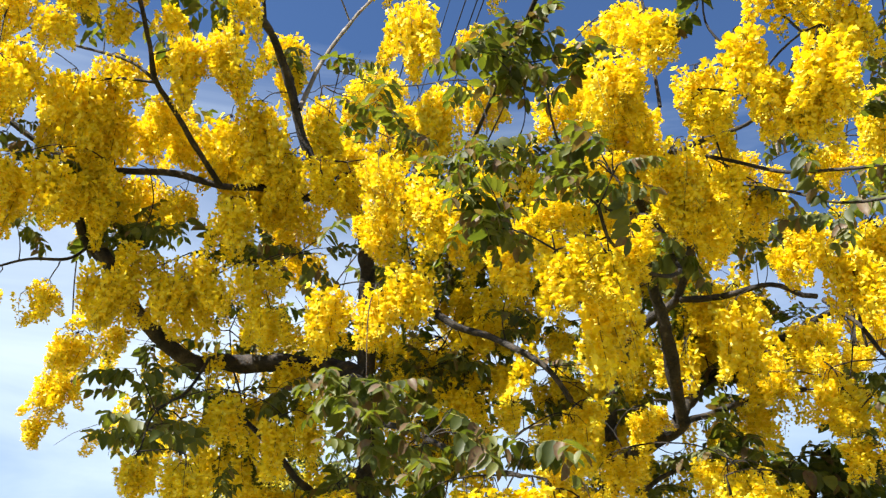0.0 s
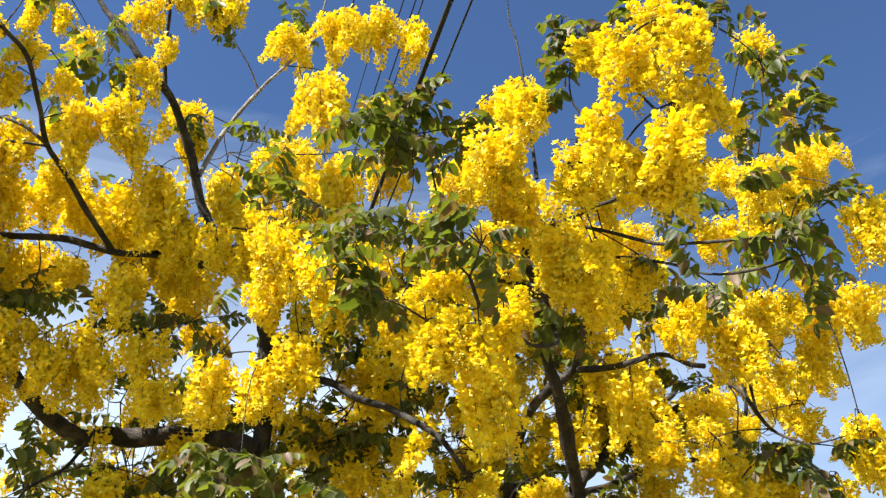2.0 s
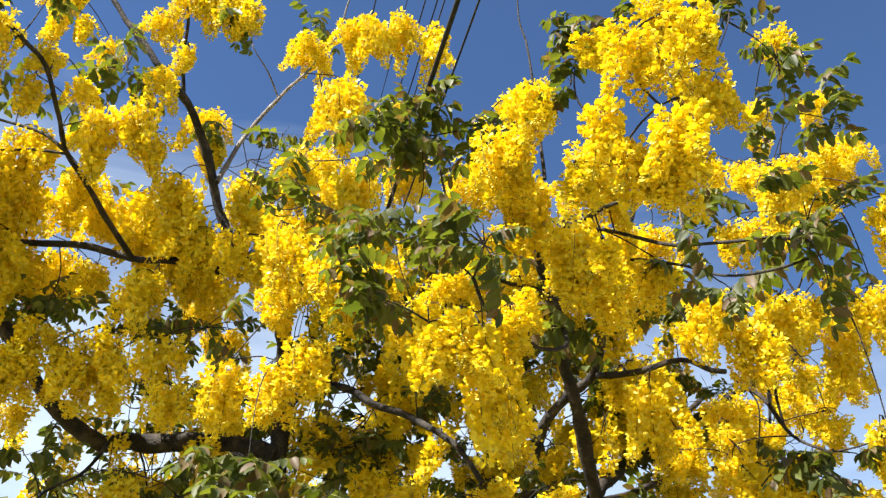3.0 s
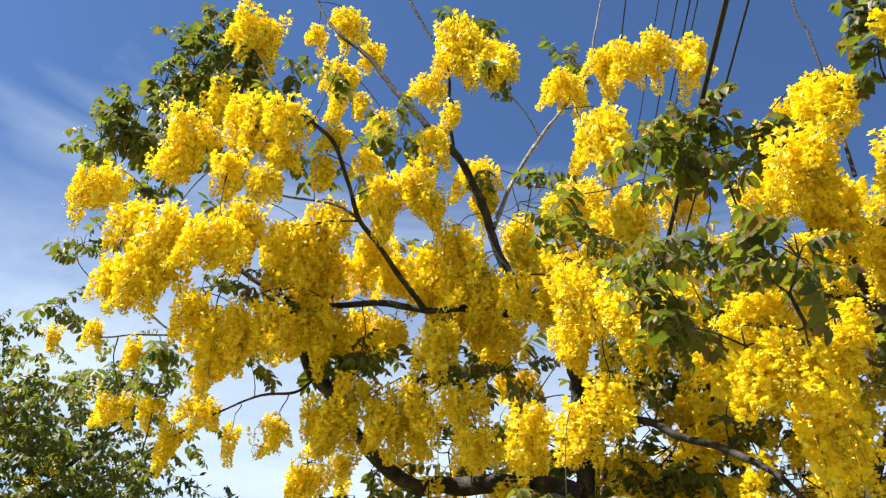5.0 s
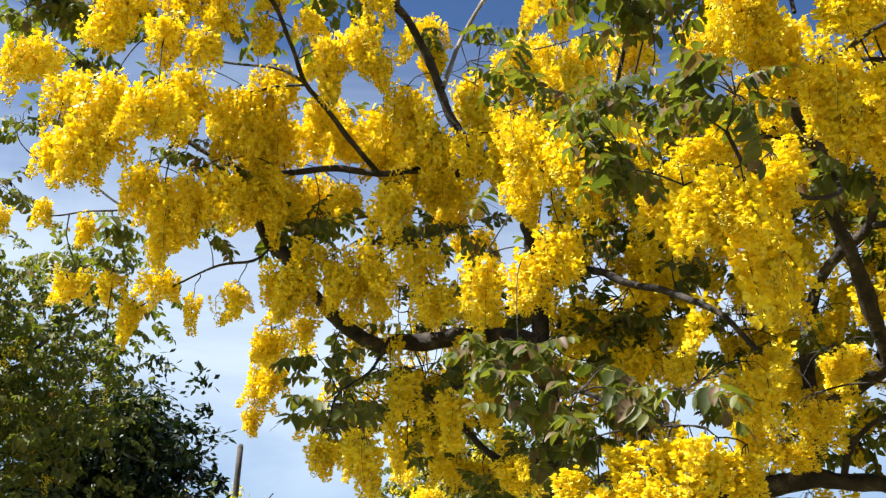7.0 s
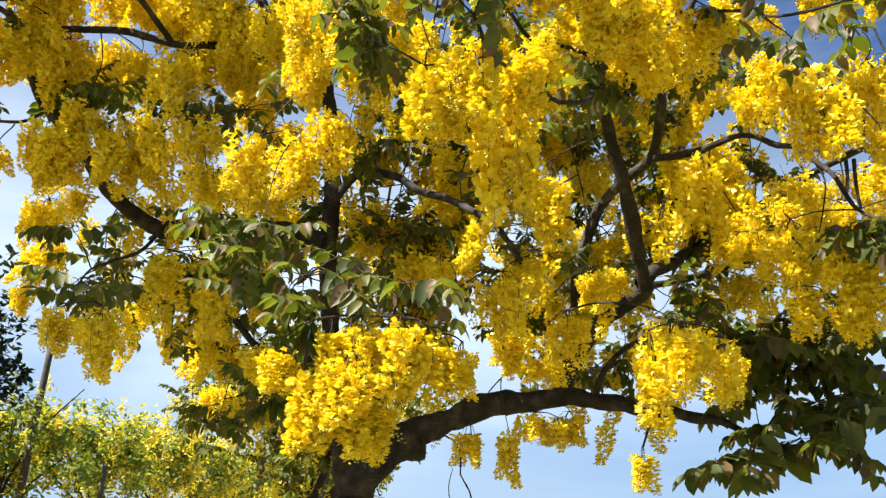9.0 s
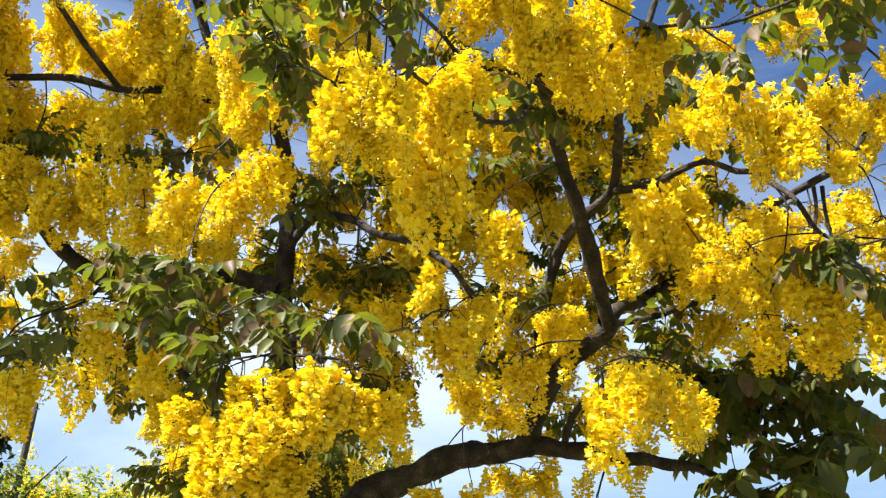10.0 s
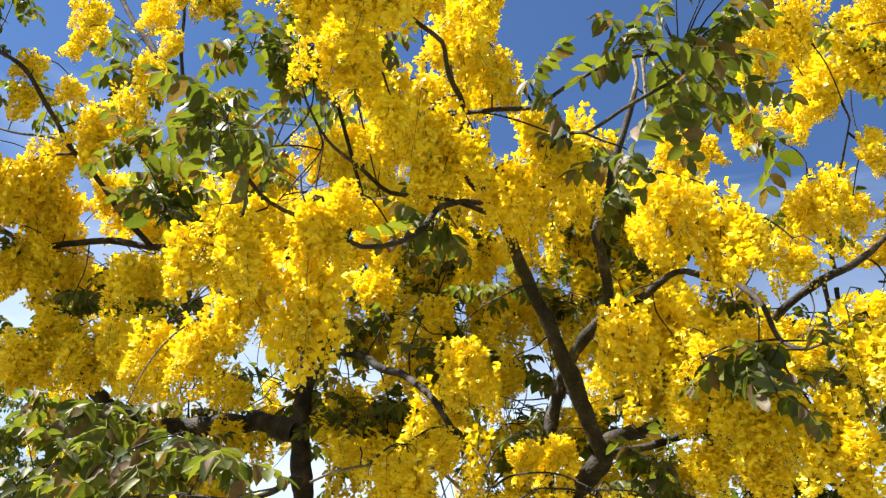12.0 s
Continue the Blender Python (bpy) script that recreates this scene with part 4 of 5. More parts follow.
# ---- the flowering tree ----
tree = thing("golden_shower_tree", -0.43, 5.52, 0.0, "golden shower tree with hanging yellow flower racemes and green leaves", "tree")

limb_points = []
for name, (r0, r1, pts) in BOUGHS.items():
    line = smooth_line(pts, 0.03 if r0 > 0.03 else 0.045)
    rnd = random.Random(name)
    shake = 0.25 * (r0 + r1)
    off = Vector((rnd.random() * 9, rnd.random() * 9, rnd.random() * 9))
    line = [p + Vector((noise.noise(p * 5 + off), noise.noise(p * 5 + off * 2), noise.noise(p * 5 + off * 3))) * shake for p in line]
    pale = name in ("pale branch", "broken twig", "pale branch twig")
    kind = "trunk" if name == "trunk" else "limb" if r0 >= 0.045 else "branch"
    part(kind, tube_mesh(kind, [(line, r0, r1)], [PALE_BARK if pale else BARK], 16 if r0 > 0.06 else 12 if r0 > 0.03 else 8, 0.30 if r0 > 0.03 else 0.18), tree,
         label="pale grey branch" if pale else "")
    limb_points.extend((p, r0 + (r1 - r0) * i / len(line)) for i, p in enumerate(line) if p.z > 2.0)
limb_xyz = np.array([tuple(p) for p, _ in limb_points])


def twig_lines(rnd, target, r=0.0036):
    """A bending twig from the nearest limb to a bunch."""
    global limb_xyz
    d = limb_xyz - np.array(target)
    cost = 1.5 * np.linalg.norm(d[:, :2], axis=1) + 0.7 * np.abs(d[:, 2])
    start = Vector(limb_xyz[int(np.argmin(cost))])
    end = Vector(target)
    gap = (end - start).length
    sway = Vector((rnd.uniform(-1, 1), rnd.uniform(-1, 1), rnd.uniform(-0.2, 0.8))) * 0.13 * gap
    r = r if gap < 0.6 else r * 0.7
    line = smooth_line([start, start.lerp(end, 0.35) + sway, start.lerp(end, 0.72) + sway * 0.7 + Vector((0, 0, 0.04 * gap)), end], 0.035)
    limb_xyz = np.concatenate([limb_xyz, [tuple(p) for p in line[len(line) // 3:]]])
    return line, r + 0.003 * gap


raceme_meshes = [quad_mesh("raceme", a, [PETAL, STALK, BUD]) for a in RACEMES]
raceme_poses, twig_sets = [], []
for group, rows in BUNCHES.items():
    rnd = random.Random(group)
    full = [(*row, None) for row in rows]
    for x, y, z, w, h in rows:
        # fainter neighbours further back in the crown
        if group in BACKED and w > 0.13:
            back = (0.15, 0.6) if y > 2.75 else (0.05, 0.24)
            full.append((x + rnd.gauss(0, 0.25 * back[1]), y + rnd.uniform(*back), z + rnd.gauss(0.05, 0.10), min(0.36, w * rnd.uniform(0.7, 1.1)), min(0.40, h * rnd.uniform(0.6, 0.9)), Vector((x, y, z))))
    for x, y, z, w, h, host in full:
        lines = []
        top = Vector((x, y, z + 0.02))
        if host is None:
            line, r = twig_lines(rnd, top)
            lines.append((line, r, 0.003))
        else:
            lines.append((smooth_line([host, host.lerp(top, 0.5) + Vector((0, 0, 0.04)), top], 0.06), 0.004, 0.003))
        w, h = w * 1.15, h * 0.97
        n = max(1, round(0.8 + 1.72 * (w / 0.105) ** 1.40))
        for i in range(n):
            rad = max(0.0, w / 2 - 0.045) * math.sqrt((i + 0.5) / n)
            an = i * 2.4 + rnd.uniform(-0.4, 0.4)
            drop = rnd.uniform(0, 0.26) * h + 0.14 * h * (rad / max(0.01, w / 2)) ** 2
            p = Vector((x + rad * math.cos(an), y + rad * math.sin(an), z - drop))
            long = max(0.10, (h - drop) * rnd.choice((0.55, 0.75, 0.85, 0.95, 1.0, 1.05)) * rnd.uniform(0.95, 1.05))
            sc = min(max(long / 0.40, 0.30), 1.35)
            wide = min(1.08, max(0.62, sc ** 0.5)) * rnd.uniform(0.9, 1.1)
            if w < 0.09:
                wide = min(wide, 0.8)
            variant = rnd.randrange(10) if w > 0.10 or rnd.random() < 0.6 else 10 + rnd.randrange(3)
            m = Matrix.Translation(p) @ Euler((rnd.gauss(0, 0.09), rnd.gauss(0, 0.09), rnd.uniform(0, 6.28))).to_matrix().to_4x4() @ Matrix.Diagonal((wide, wide, sc, 1))
            raceme_poses.append((variant if host is None else 20 + variant, m))
            if n > 1:
                lines.append((smooth_line([top, top.lerp(p, 0.5) + Vector((0, 0, 0.02)), p], 0.04), 0.0022, 0.0015))
        if rnd.random() < 0.4:
            # a looser spike in bud at the edge of the bunch
            an = rnd.uniform(0, 6.28)
            sc = min(0.95, max(0.3, rnd.uniform(1.2, 2.2) * h))
            p = Vector((x + w * 0.55 * math.cos(an), y + w * 0.55 * math.sin(an), z - rnd.uniform(0.05, 0.3) * h))
            raceme_poses.append((10 + rnd.randrange(3), Matrix.Translation(p) @ Matrix.Rotation(an, 4, "Z") @ Matrix.Diagonal((0.7, 0.7, sc, 1))))
            lines.append((smooth_line([top, top.lerp(p, 0.5) + Vector((0, 0, 0.025)), p], 0.04), 0.0025, 0.0018))
        twig_sets.append(lines)

# single spikes and sprigs scattered through the back of the crown
rnd = random.Random(41)
back_sprigs = []
while len(back_sprigs) < 165:
    low = len(back_sprigs) < 110
    p = Vector((rnd.uniform(-2.7, 2.9), rnd.uniform(4.3, 6.7), rnd.uniform(2.3, 5.0)))
    if abs(p.x + 0.5) < 0.35 and p.y < 5.3:
        continue
    if low and ((p.x - 0.2) / 2.8) ** 2 + ((p.y - 5.6) / 1.2) ** 2 + ((p.z - 3.4) / 0.95) ** 2 > 1.0:
        continue
    if not low and ((p.x - 0.85) / 1.7) ** 2 + ((p.y - 4.95) / 0.55) ** 2 + ((p.z - 4.30) / 0.55) ** 2 > 1.0:
        continue
    back_sprigs.append((p.x, p.y, p.z, rnd.uniform(0.14, 0.28), rnd.uniform(0.10, 0.18)))
    for _ in range(2 if low else 3):
        c = p + Vector((rnd.gauss(0, 0.22), rnd.gauss(0, 0.15), rnd.gauss(0, 0.13)))
        k, sc = rnd.uniform(0.8, 1.1), rnd.uniform(0.45, 0.95)
        raceme_poses.append((20 + rnd.randrange(10), Matrix.Translation(c) @ Euler((rnd.gauss(0, 0.1), rnd.gauss(0, 0.1), rnd.uniform(0, 6.28))).to_matrix().to_4x4() @ Matrix.Diagonal((k, k, sc, 1))))
FOLIAGE['back'] = back_sprigs

# bare crooked twigs inside the crown
rnd = random.Random(52)
for _ in range(200):
    x, y, z, _, _ = back_sprigs[rnd.randrange(110)] if rnd.random() < 0.7 else rnd.choice(BUNCHES['rear'])
    a = Vector((x, y, z + 0.1))
    way = Vector((rnd.gauss(0, 1), rnd.gauss(0, 0.6), rnd.gauss(-0.1, 0.5))).normalized()
    fork, pts = [], [a]
    for _ in range(5):
        way = (way + Vector((rnd.gauss(0, 0.4), rnd.gauss(0, 0.3), rnd.gauss(0, 0.4)))).normalized()
        pts.append(pts[-1] + way * rnd.uniform(0.07, 0.15))
    side = (way + Vector((rnd.gauss(0, 0.8), rnd.gauss(0, 0.5), rnd.gauss(0, 0.8)))).normalized()
    k = rnd.uniform(0.003, 0.0065)
    twig_sets.append([(smooth_line(pts, 0.05), k, 0.0018), (smooth_line([pts[2], pts[2] + side * 0.12, pts[2] + side * 0.26 + Vector((0, 0, rnd.gauss(0, 0.05)))], 0.05), k * 0.7, 0.0015)])

raceme_poses.sort(key=lambda a: (a[1].translation - Vector((0.9, 0.6, 1.6))).length)
light_meshes = [quad_mesh("raceme", a, [PETAL, STALK, BUD]) for a in LIGHT_RACEMES]
for i, (variant, m) in enumerate(raceme_poses[:300]):
    part("raceme", (raceme_meshes if i < 170 else light_meshes)[variant % 20], tree, m)
rest = raceme_poses[300:]
for k in range(0, len(rest), 250):
    tagged(part("blossom_mass", quad_mesh("blossom_mass", joined([(FAR_RACEMES[v % 4] if v >= 20 or (v < 10 and m.translation.y > 4.25) else LIGHT_RACEMES[v], m) for v, m in rest[k:k + 250]]), [PETAL, STALK, BUD]), tree), kind="stuff")

for lines in twig_sets:
    part("twig", tube_mesh("twig", lines, [BARK], 4, 0.08), tree)

leaf_meshes = [quad_mesh("leaf", a, [LEAF, STALK], True) for a in LEAVES]
leaf_poses, leaf_twigs = [], []
for group, rows in FOLIAGE.items():
    rnd = random.Random(group)
    for x, y, z, w, h in rows:
        c = Vector((x, y, z))
        line, r = twig_lines(rnd, c, 0.0035)
        leaf_twigs.append((line, r, 0.002))
        n = 2 + round(w * h * (90 if y < 2.9 else 72 if y < 3.4 else 58))
        for i in range(n):
            u = Vector((rnd.uniform(-1, 1) * max(0, w / 2 - 0.11), rnd.uniform(-1, 1) * max(0.02, w / 2 - 0.11), rnd.uniform(-0.6, 1) * max(0, h / 2 - 0.05)))
            yaw = math.atan2(u.y, u.x) + rnd.gauss(0, 0.9)
            k = rnd.uniform(0.6, 0.9) * (0.68 if y < 2.9 else 0.82 if y < 3.4 else 1.0)
            m = Matrix.Translation(c + u) @ Euler((rnd.gauss(0, 0.3), rnd.gauss(0.1, 0.35), yaw)).to_matrix().to_4x4() @ Matrix.Diagonal((k, k, k, 1))
            if group == 'dark':
                m = m @ Matrix.Scale(1.4, 4)
            leaf_poses.append((rnd.randrange(8), m))
            leaf_twigs.append(([c, c + u * 0.6 + Vector((0, 0, 0.01)), c + u], 0.003, 0.002))
leaf_poses.sort(key=lambda a: (a[1].translation - Vector((0.9, 0.6, 1.6))).length)
for variant, m in leaf_poses[:300]:
    part("leaf", leaf_meshes[variant], tree, m)
tagged(part("leaf_mass", quad_mesh("leaf_mass", joined([(LEAVES[v] if m.translation.y < 3.6 else LIGHT_LEAVES[v], m) for v, m in leaf_poses[300:]]), [LEAF, STALK], True), tree), kind="stuff")
tagged(part("fine_twig", tube_mesh("fine_twig", leaf_twigs, [BARK], 4), tree), kind="stuff")

# ---- ground and distance ----
q = Quads()
rings = [0, 4, 8, 14, 22, 35, 60, 120, 300, 800, 2500]
verts = [Vector((r * math.cos(a), r * math.sin(a), 0.05 * noise.noise(Vector((r * math.cos(a) * 0.3, r * math.sin(a) * 0.3, 0))) if 0 < r < 60 else 0.0))
         for r in rings for a in np.linspace(0, 2 * math.pi, 48, endpoint=False)]
q.add(verts, [[i * 48 + k, i * 48 + (k + 1) % 48, (i + 1) * 48 + (k + 1) % 48, (i + 1) * 48 + k] for i in range(len(rings) - 1) for k in range(48)], 0)
tagged(new("ground", quad_mesh("ground", q.arrays(), [GRASS], True)), "flat field of dry yellow-green grass", "ground", kind="structure")


def crown_arrays(seed, centre, radii, clumps, per, size, slots=(0,), droop=0.0, hollow=0.35, wide=1.0, tight=1.0):
    """Many small leaf blades in uneven clumps that fill a crown."""
    rnd = random.Random(seed)
    q = Quads()
    for _ in range(clumps):
        d = Vector((rnd.gauss(0, 1), rnd.gauss(0, 1), rnd.gauss(0, 1))).normalized()
        k = rnd.uniform(hollow, 1.0) * (0.8 + 0.45 * noise.noise(d * 2.2 + Vector((seed, 0, 0))))
        c = Vector(centre) + Vector((d.x * radii[0], d.y * radii[1], d.z * radii[2])) * k
        slot = rnd.choice(slots)
        spread = rnd.uniform(0.10, 0.24) * (radii[0] + radii[2]) / 2 * tight
        for _ in range(per):
            p = c + Vector((rnd.gauss(0, 0.5), rnd.gauss(0, 0.5), rnd.gauss(0, 0.4 + droop))) * spread
            way = Vector((rnd.gauss(0, 1), rnd.gauss(0, 1), rnd.gauss(-0.4, 0.7))).normalized()
            side = way.cross(Vector((rnd.gauss(0, 0.5), rnd.gauss(0, 0.5), 1))).normalized()
            s = size * rnd.uniform(0.65, 1.1)
            w = s * rnd.uniform(0.3, 0.45) * wide
            q.add([p, p + way * s * 0.5 + side * w * 0.5, p + way * s, p + way * s * 0.5 - side * w * 0.5], [[0, 1, 2, 3]], slot)
    return q.arrays()


def avenue_tree(seed, x, y, height, spread, bloom, label, stems=1, near=False, group="trees of the avenue", low=0.27, bark=None):
    """A flowering tree further down the row: stems, limbs, leaves and blossom."""
    rnd = random.Random(seed)
    t = thing("avenue_tree", x, y, 0, label, "tree", group)
    fork = height * rnd.uniform(0.28, 0.4)
    for s in range(stems):
        dx = (s - (stems - 1) / 2) * 0.16
        tip = Vector((x + dx * (5 if stems < 3 else 2.6) + rnd.uniform(-0.15, 0.15), y + rnd.uniform(-0.2, 0.2), fork * (1.5 if stems < 3 else 2.0)))
        line = smooth_line([(x + dx, y, -0.05), (x + dx * 1.6 + rnd.uniform(-.08, .08), y, fork * 0.6), tip], 0.2)
        part("trunk", tube_mesh("trunk", [(line, (0.05 + 0.022 * height) * (1.0 if stems < 3 else 0.62), 0.04)], [bark or BARK], 8, 0.2), t)
    for _ in range(6):
        an = rnd.uniform(0, 6.28)
        e = Vector((x + math.cos(an) * spread * rnd.uniform(0.5, 0.9), y + math.sin(an) * spread * rnd.uniform(0.5, 0.9), height * rnd.uniform(0.6, 0.95)))
        s = Vector((x, y, fork * rnd.uniform(0.9, 1.4)))
        line = smooth_line([s, s.lerp(e, 0.5) + Vector((rnd.uniform(-.2, .2), rnd.uniform(-.2, .2), 0.2)), e], 0.25)
        part("limb", tube_mesh("limb", [(line, 0.035, 0.01)], [BARK], 6, 0.1), t)
    c = (x, y, height * (low + 1.01) / 2)
    rr = (spread * 1.1, spread * 1.1, height * (1.01 - low) / 2)
    if near:
        # close enough for its leaves and flower spikes to be told apart
        leaves, spikes = [], []
        for k in range(int((150 if height > 6 else 115) * spread)):
            d = Vector((rnd.gauss(0, 1), rnd.gauss(0, 1), rnd.gauss(0, 1))).normalized()
            far = rnd.uniform(0.3, 1.0) * (0.85 + 0.4 * noise.noise(d * 2.0 + Vector((seed, 0, 0))))
            p = Vector(c) + Vector((d.x * rr[0], d.y * rr[1], d.z * rr[2])) * far
            for _ in range(5):
                e = p + Vector((rnd.gauss(0, 0.2), rnd.gauss(0, 0.2), rnd.gauss(0, 0.16)))
                m = Matrix.Translation(e) @ Euler((rnd.gauss(0, 0.4), rnd.gauss(0.1, 0.4), rnd.uniform(0, 6.28))).to_matrix().to_4x4()
                leaves.append((LIGHT_LEAVES[rnd.randrange(8)], m @ Matrix.Scale(rnd.uniform(0.85, 1.25) * (0.95 if height > 6 else 0.72), 4)))
            if rnd.random() < bloom * 0.6:
                for _ in range(3):
                    e = p + Vector((rnd.gauss(0, 0.15), rnd.gauss(0, 0.15), rnd.gauss(-0.1, 0.1)))
                    spikes.append((SMALL_RACEMES[rnd.randrange(4)], Matrix.Translation(e) @ Matrix.Rotation(rnd.uniform(0, 6.28), 4, "Z") @ Matrix.Diagonal((0.9, 0.9, rnd.uniform(0.5, 1.0), 1))))
        part("crown", quad_mesh("crown", joined(leaves), [LEAF, STALK], True), t)
        part("blossom", quad_mesh("blossom", joined(spikes), [FAR_PETAL, STALK, BUD]), t)
        return t
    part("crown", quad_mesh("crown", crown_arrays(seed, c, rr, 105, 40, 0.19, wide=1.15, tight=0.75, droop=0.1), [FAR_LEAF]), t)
    part("blossom", quad_mesh("blossom", crown_arrays(seed + 50, c, rr, int(62 * bloom), 40, 0.13, droop=0.45, wide=1.6, tight=0.6), [FAR_PETAL]), t)
    return t


def spot(az, dist):
    """A place on the ground by its bearing, in degrees to the left of straight ahead, and distance."""
    return 0.32 - math.sin(radians(az)) * dist, 0.17 + math.cos(radians(az)) * dist


YELLOW = "young golden shower tree in bloom with thin green foliage"
avenue_tree(1, -1.62, 9.3, 3.95, 1.5, 0.9, "golden shower tree with grey stems and mixed green and yellow crown", 4, True, low=0.5, bark=GREY_BARK)
for i, (az, d, h, w, b) in enumerate([(31.5, 19, 4.6, 1.8, 0.8), (26.6, 22, 4.8, 1.9, 1.0), (23.0, 25, 5.0, 1.9, 1.8), (20.0, 30, 5.2, 2.0, 2.0),
                                      (18.0, 38, 5.2, 2.2, 2.0), (16.6, 48, 5.2, 2.2, 2.0), (15.6, 60, 5.2, 2.2, 1.8), (12.2, 16, 4.4, 1.5, 1.2), (13.2, 26, 4.6, 1.6, 1.4)]):
    avenue_tree(10 + i, *spot(az, d), h, w, b, YELLOW, low=0.36)

avenue_tree(30, -9.3, 8.6, 7.4, 2.9, 0.16, "golden shower tree with light green leaves and a few yellow flowers", 2, True)

# the dark broad-leaved tree
mx, my = -10.0, 13.0
mango = thing("broadleaf_tree", mx, my, 0, "dense dark green broad-leaved tree with a rounded crown", "tree")
part("trunk", tube_mesh("trunk", [(smooth_line([(mx, my, -0.1), (mx + 0.1, my, 1.0), (mx + 0.15, my, 2.0)], 0.2), 0.22, 0.16)], [BARK], 10, 0.2), mango)
rnd = random.Random(77)
for k in range(7):
    an = k * 0.9
    e = Vector((mx + math.cos(an) * 1.9, my + math.sin(an) * 1.5, 3.2 + rnd.uniform(-0.6, 1.2)))
    s = Vector((mx + 0.1, my, 1.5 + 0.1 * k))
    part("limb", tube_mesh("limb", [(smooth_line([s, s.lerp(e, 0.5) + Vector((rnd.uniform(-.3, .3), 0, -0.3)), e], 0.2), 0.075, 0.02)], [BARK], 7, 0.15), mango)
part("crown", quad_mesh("crown", crown_arrays(71, (mx, my, 4.05), (2.75, 2.7, 2.35), 620, 46, 0.20, hollow=0.1, wide=1.2, tight=0.62), [DARK_LEAF]), mango)

# poles, one thin tree trunk and overhead lines
def pole(az, d, h, r, label):
    x, y = spot(az, d)
    p = thing("pole_or_trunk", x, y, 0, label, "pole", "poles along the road")
    part("shaft", tube_mesh("shaft", [(smooth_line([(x, y, -0.1), (x, y, h * 0.5), (x, y, h)], 0.5), r, r * 0.75)], [CONCRETE], 10, 0.05), p)
    part("cap", tube_mesh("cap", [([Vector((x, y, h)), Vector((x, y, h + 0.06))], r * 0.8, r * 0.5)], [CONCRETE], 10), p)


pole(30.2, 18.2, 5.1, 0.085, "weathered brown wooden pole among the avenue trees")
# stands for a dark tree trunk, built with the pole shape
pole(25.6, 17.0, 2.6, 0.055, "dark thin tree trunk below the avenue trees, shaped as a post")

road = Vector((-math.sin(radians(12.3)), math.cos(radians(12.3)), 0))
for x, z, r in CABLES:
    a = Vector((x, 0, z)) - road * 30
    line = [a + road * s + Vector((0, 0, 0.0004 * (s - 33) ** 2)) for s in np.linspace(0, 150, 40)]
    tagged(new("power_cable", tube_mesh("power_cable", [(line, r, r)], [CABLE], 6)), "black overhead power cable", "cable", "overhead cables")


# houses and far woods
def house(x, y, w, d, h, roof_h, roof_mat, label, floors):
    o = thing("house", x, y, 0, label, "house")
    q = Quads()
    c = [Vector((x + sx * w / 2, y + sy * d / 2, z)) for z in (0, h) for sx, sy in ((-1, -1), (1, -1), (1, 1), (-1, 1))]
    q.add(c, [[0, 1, 5, 4], [1, 2, 6, 5], [2, 3, 7, 6], [3, 0, 4, 7]], 0)
    part("wall", quad_mesh("wall", q.arrays(), [WHITE_WALL]), o)
    q = Quads()
    e = 0.7
    c = [Vector((x + sx * (w / 2 + e), y + sy * (d / 2 + e), h)) for sx, sy in ((-1, -1), (1, -1), (1, 1), (-1, 1))]
    c += [Vector((x + sx * w * 0.25, y + sy * 0.3, h + roof_h)) for sx, sy in ((-1, -1), (1, -1), (1, 1), (-1, 1))]
    q.add(c, [[0, 1, 5, 4], [1, 2, 6, 5], [2, 3, 7, 6], [3, 0, 4, 7], [4, 5, 6, 7], [3, 2, 1, 0]], 0)
    part("roof", quad_mesh("roof", q.arrays(), [roof_mat]), o)
    for f in range(floors):
        for k in range(4):
            wx, wz = x - w * 0.36 + k * w * 0.24, h * (f + 0.55) / floors
            win = None
            for name, grow, proud, mat in (("window", 1.18, 0.10, WHITE_WALL), ("pane", 1.0, 0.14, GLASS_DARK)):
                q = Quads()
                c = [Vector((wx + sx * w * 0.05 * grow, y - d / 2 - proud + sy * 0.2, wz + sz * h * 0.14 * grow / floors)) for sz in (-1, 1) for sx, sy in ((-1, 0), (1, 0), (1, 1), (-1, 1))]
                q.add(c, [[0, 1, 5, 4], [1, 2, 6, 5], [2, 3, 7, 6], [3, 0, 4, 7], [4, 5, 6, 7], [3, 2, 1, 0]], 0)
                win = part(name, quad_mesh(name, q.arrays(), [mat]), win or o)


hx, hy = spot(-5.1, 300)
house(hx, hy, 13, 9, 5.6, 1.7, ROOF, "white two-storey house with a grey hipped roof", 2)
hx, hy = spot(1.0, 280)
house(hx, hy, 15, 8, 3.0, 1.2, ROOF, "low white house beside the field", 1)
hx, hy = spot(30.6, 320)
house(hx, hy, 9, 6, 2.4, 1.6, RED_ROOF, "low house with a red roof across the field", 1)

for az, d, h in ((0.5, 230, 8.5), (-2.5, 240, 7.5), (-9.2, 320, 13), (-6.6, 270, 3.5), (2.5, 260, 4.5), (-14.5, 280, 8)):
    x, y = spot(az, d)
    t = thing("field_tree", x, y, 0, "distant green tree at the far side of the field", "tree", "trees across the field")
    part("trunk", tube_mesh("trunk", [([Vector((x, y, -0.2)), Vector((x + 0.2, y, h * 0.5))], 0.3, 0.2)], [BARK], 6), t)
    part("crown", quad_mesh("crown", crown_arrays(int(d + h), (x, y, h * 0.62), (h * 0.55, h * 0.5, h * 0.36), 90, 30, 0.8), [SCRUB]), t)

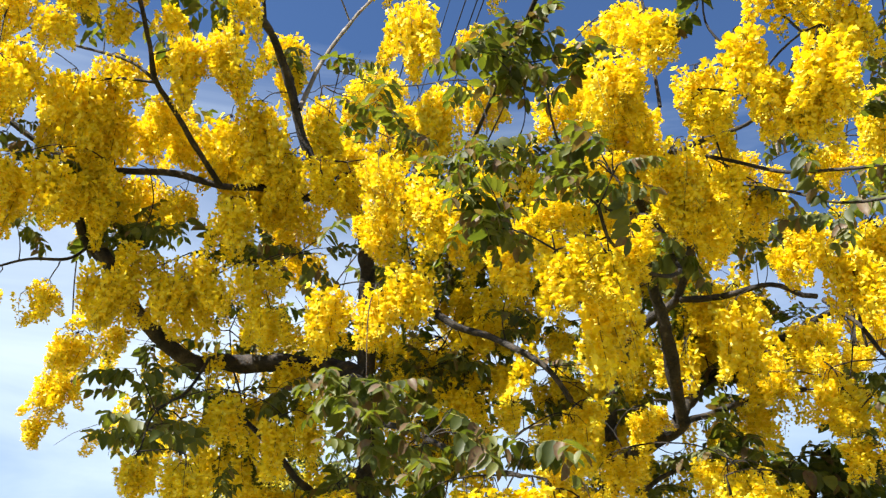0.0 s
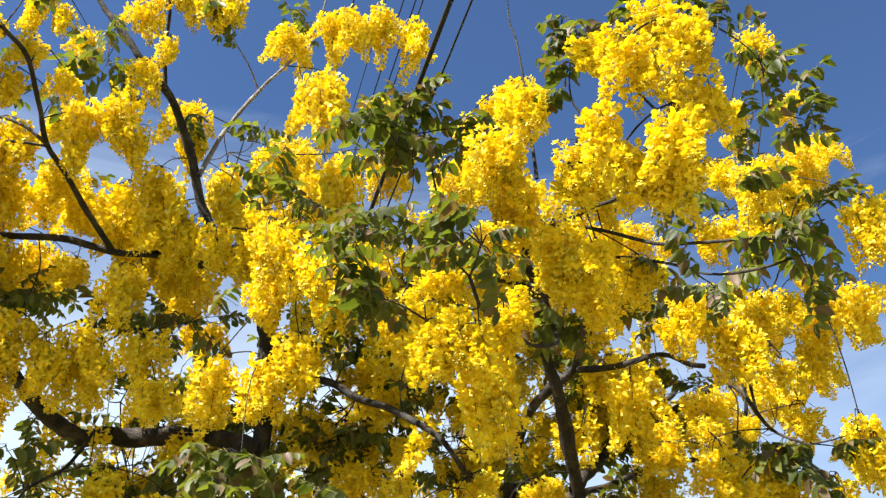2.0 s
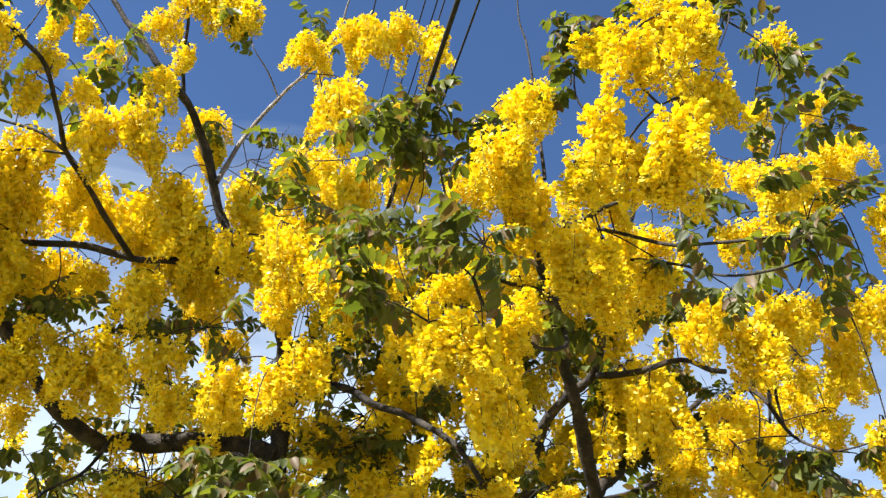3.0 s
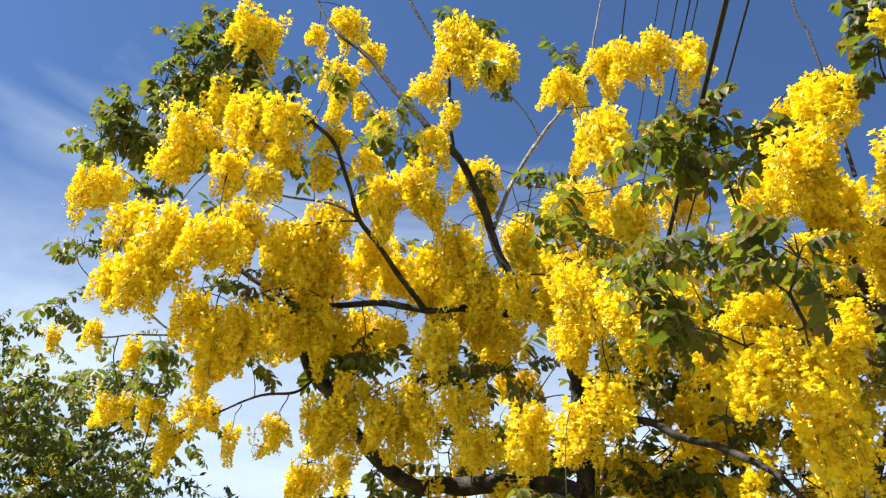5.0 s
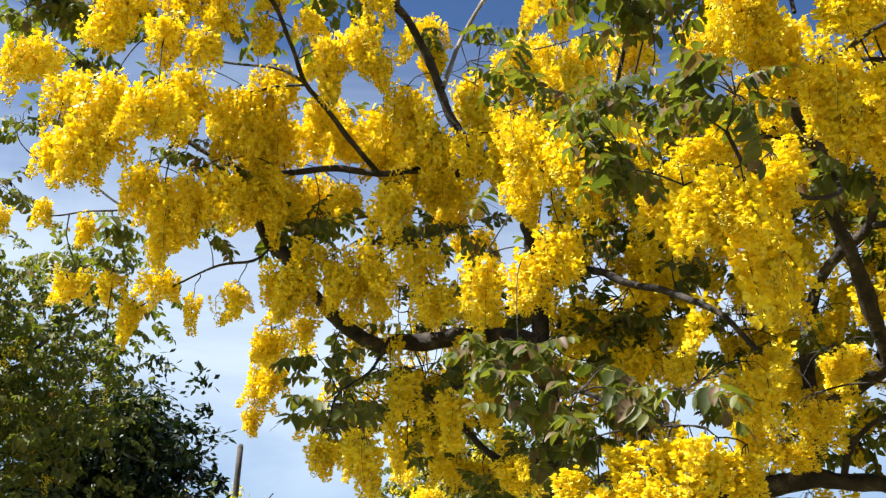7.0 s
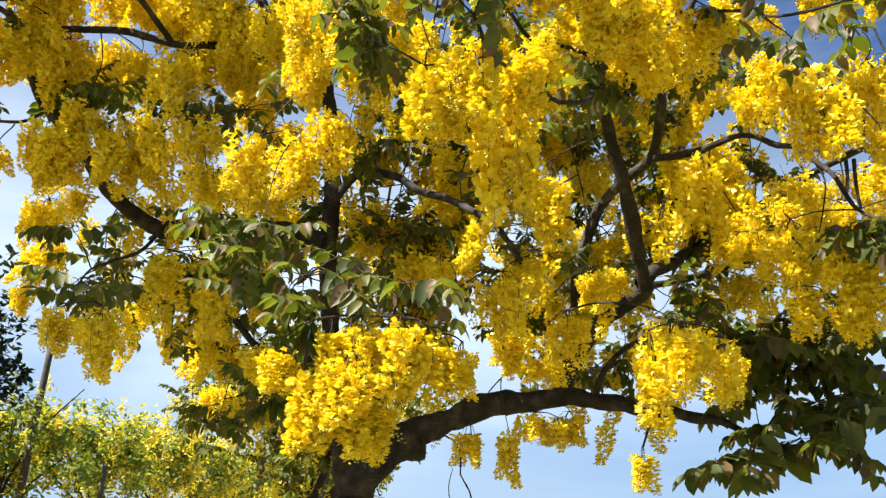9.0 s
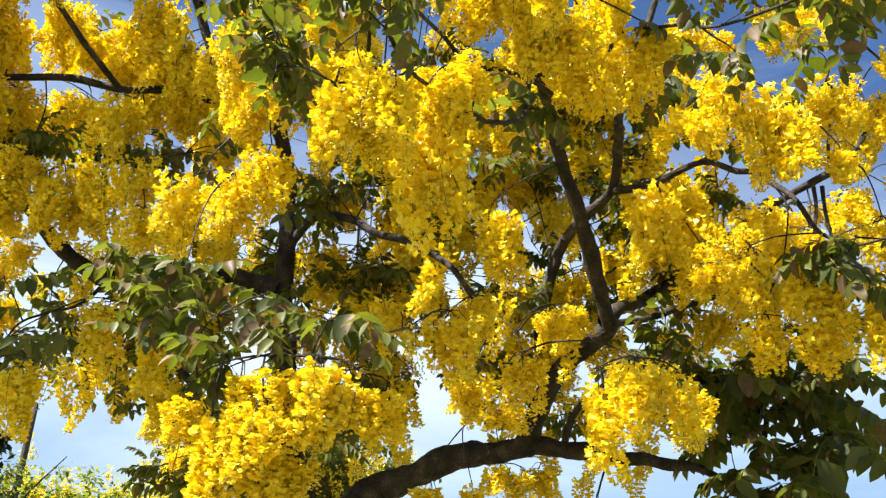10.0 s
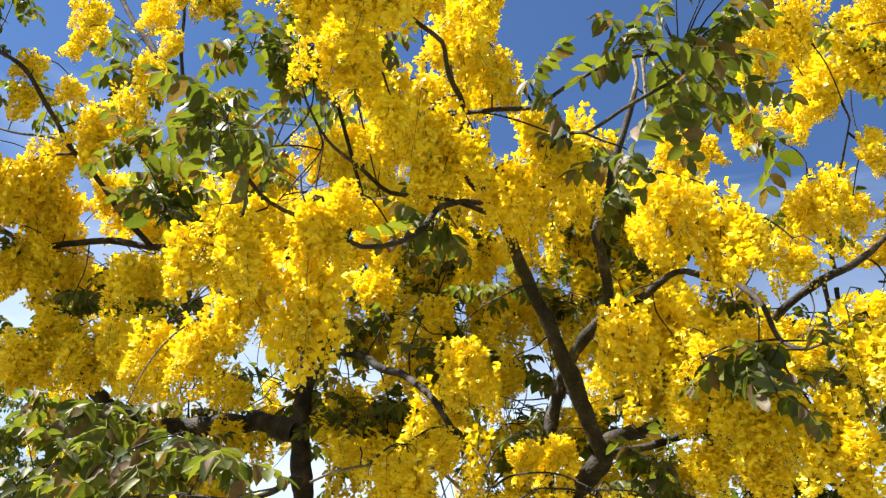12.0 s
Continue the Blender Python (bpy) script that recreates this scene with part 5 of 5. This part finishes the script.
rnd = random.Random(9)
woods, mound = [], Quads()
for row in range(3):
    # rolling tree tops, one bank behind the other
    k, dist = len(mound.v), 330 + 45 * row
    for i in range(361):
        az = -35 + 0.27 * i
        x, y = spot(az, dist)
        tall = (2.6 + 1.9 * row) * (1.3 if az < 0 else 0.7)
        top = tall * (0.85 + 0.5 * noise.noise(Vector((az * 0.3, row * 7.0, 1))) + 0.25 * noise.noise(Vector((az * 1.1, row * 5.0, 2))) + 0.3 * noise.noise(Vector((az * 2.9, row, 3))))
        bx, by = spot(az, dist + 9)
        mound.v.extend([Vector((x, y, -0.3)), Vector((x + rnd.uniform(-.4, .4), y, top * 0.55)), Vector(((x + bx) / 2, (y + by) / 2, top)), Vector((bx, by, -0.3))])
        if i:
            a = k + 4 * (i - 1)
            mound.f.extend([[a + s, a + 4 + s, a + 5 + s, a + 1 + s] for s in range(3)])
            mound.m.extend([0] * 3)
        if rnd.random() < 0.8:
            woods.append((crown_arrays(900 + i + 400 * row, (x, y, top * 0.75), (1.6, 1.4, top * 0.42), 6, 7, 0.8, wide=1.6), Matrix.Identity(4)))
woods.append((mound.arrays(), Matrix.Identity(4)))
tagged(new("far_woods", quad_mesh("far_woods", joined(woods), [SCRUB])), "low belt of green woods along the horizon", "woods", kind="stuff")

# a small dark road sign on a thin post at the edge of the field
sx, sy = spot(2.0, 70)
sign = thing("road_sign", sx, sy, 0, "small dark square road sign on a thin grey post", "sign")
part("post", tube_mesh("post", [([Vector((sx, sy, -0.1)), Vector((sx, sy, 1.8)), Vector((sx, sy, 3.6))], 0.04, 0.035)], [CONCRETE], 6), sign)
q = Quads()
c = [Vector((sx - 0.35 + dx * 0.34, sy + dy * 0.03 - 0.06, 3.0 + dz * 0.3)) for dz in (-1, 1) for dx, dy in ((-1, -1), (1, -1), (1, 1), (-1, 1))]
q.add(c, [[0, 1, 5, 4], [1, 2, 6, 5], [2, 3, 7, 6], [3, 0, 4, 7], [4, 5, 6, 7], [3, 2, 1, 0]], 0)
part("panel", quad_mesh("panel", q.arrays(), [SIGN]), sign)

# long seed pods and a bare hanging twig
for x, y, z, long, grey in PODS:
    rnd = random.Random(int(x * 1000))
    line = smooth_line([(x, y, z), (x + rnd.uniform(-.02, .02), y, z - long * 0.5), (x + rnd.uniform(-.05, .05), y + rnd.uniform(-.03, .03), z - long)], 0.05)
    part("seed_pod", tube_mesh("seed_pod", [(line, 0.0105, 0.0075)], [PALE_BARK if grey else POD], 7, 0.1), tree, label="long grey dry seed pod" if grey else "long black seed pod")
part("hanging_twig", tube_mesh("hanging_twig", [(smooth_line(LOOP_A, 0.04), 0.005, 0.004), (smooth_line(LOOP_B, 0.04), 0.004, 0.002)], [BARK], 6, 0.15), tree)
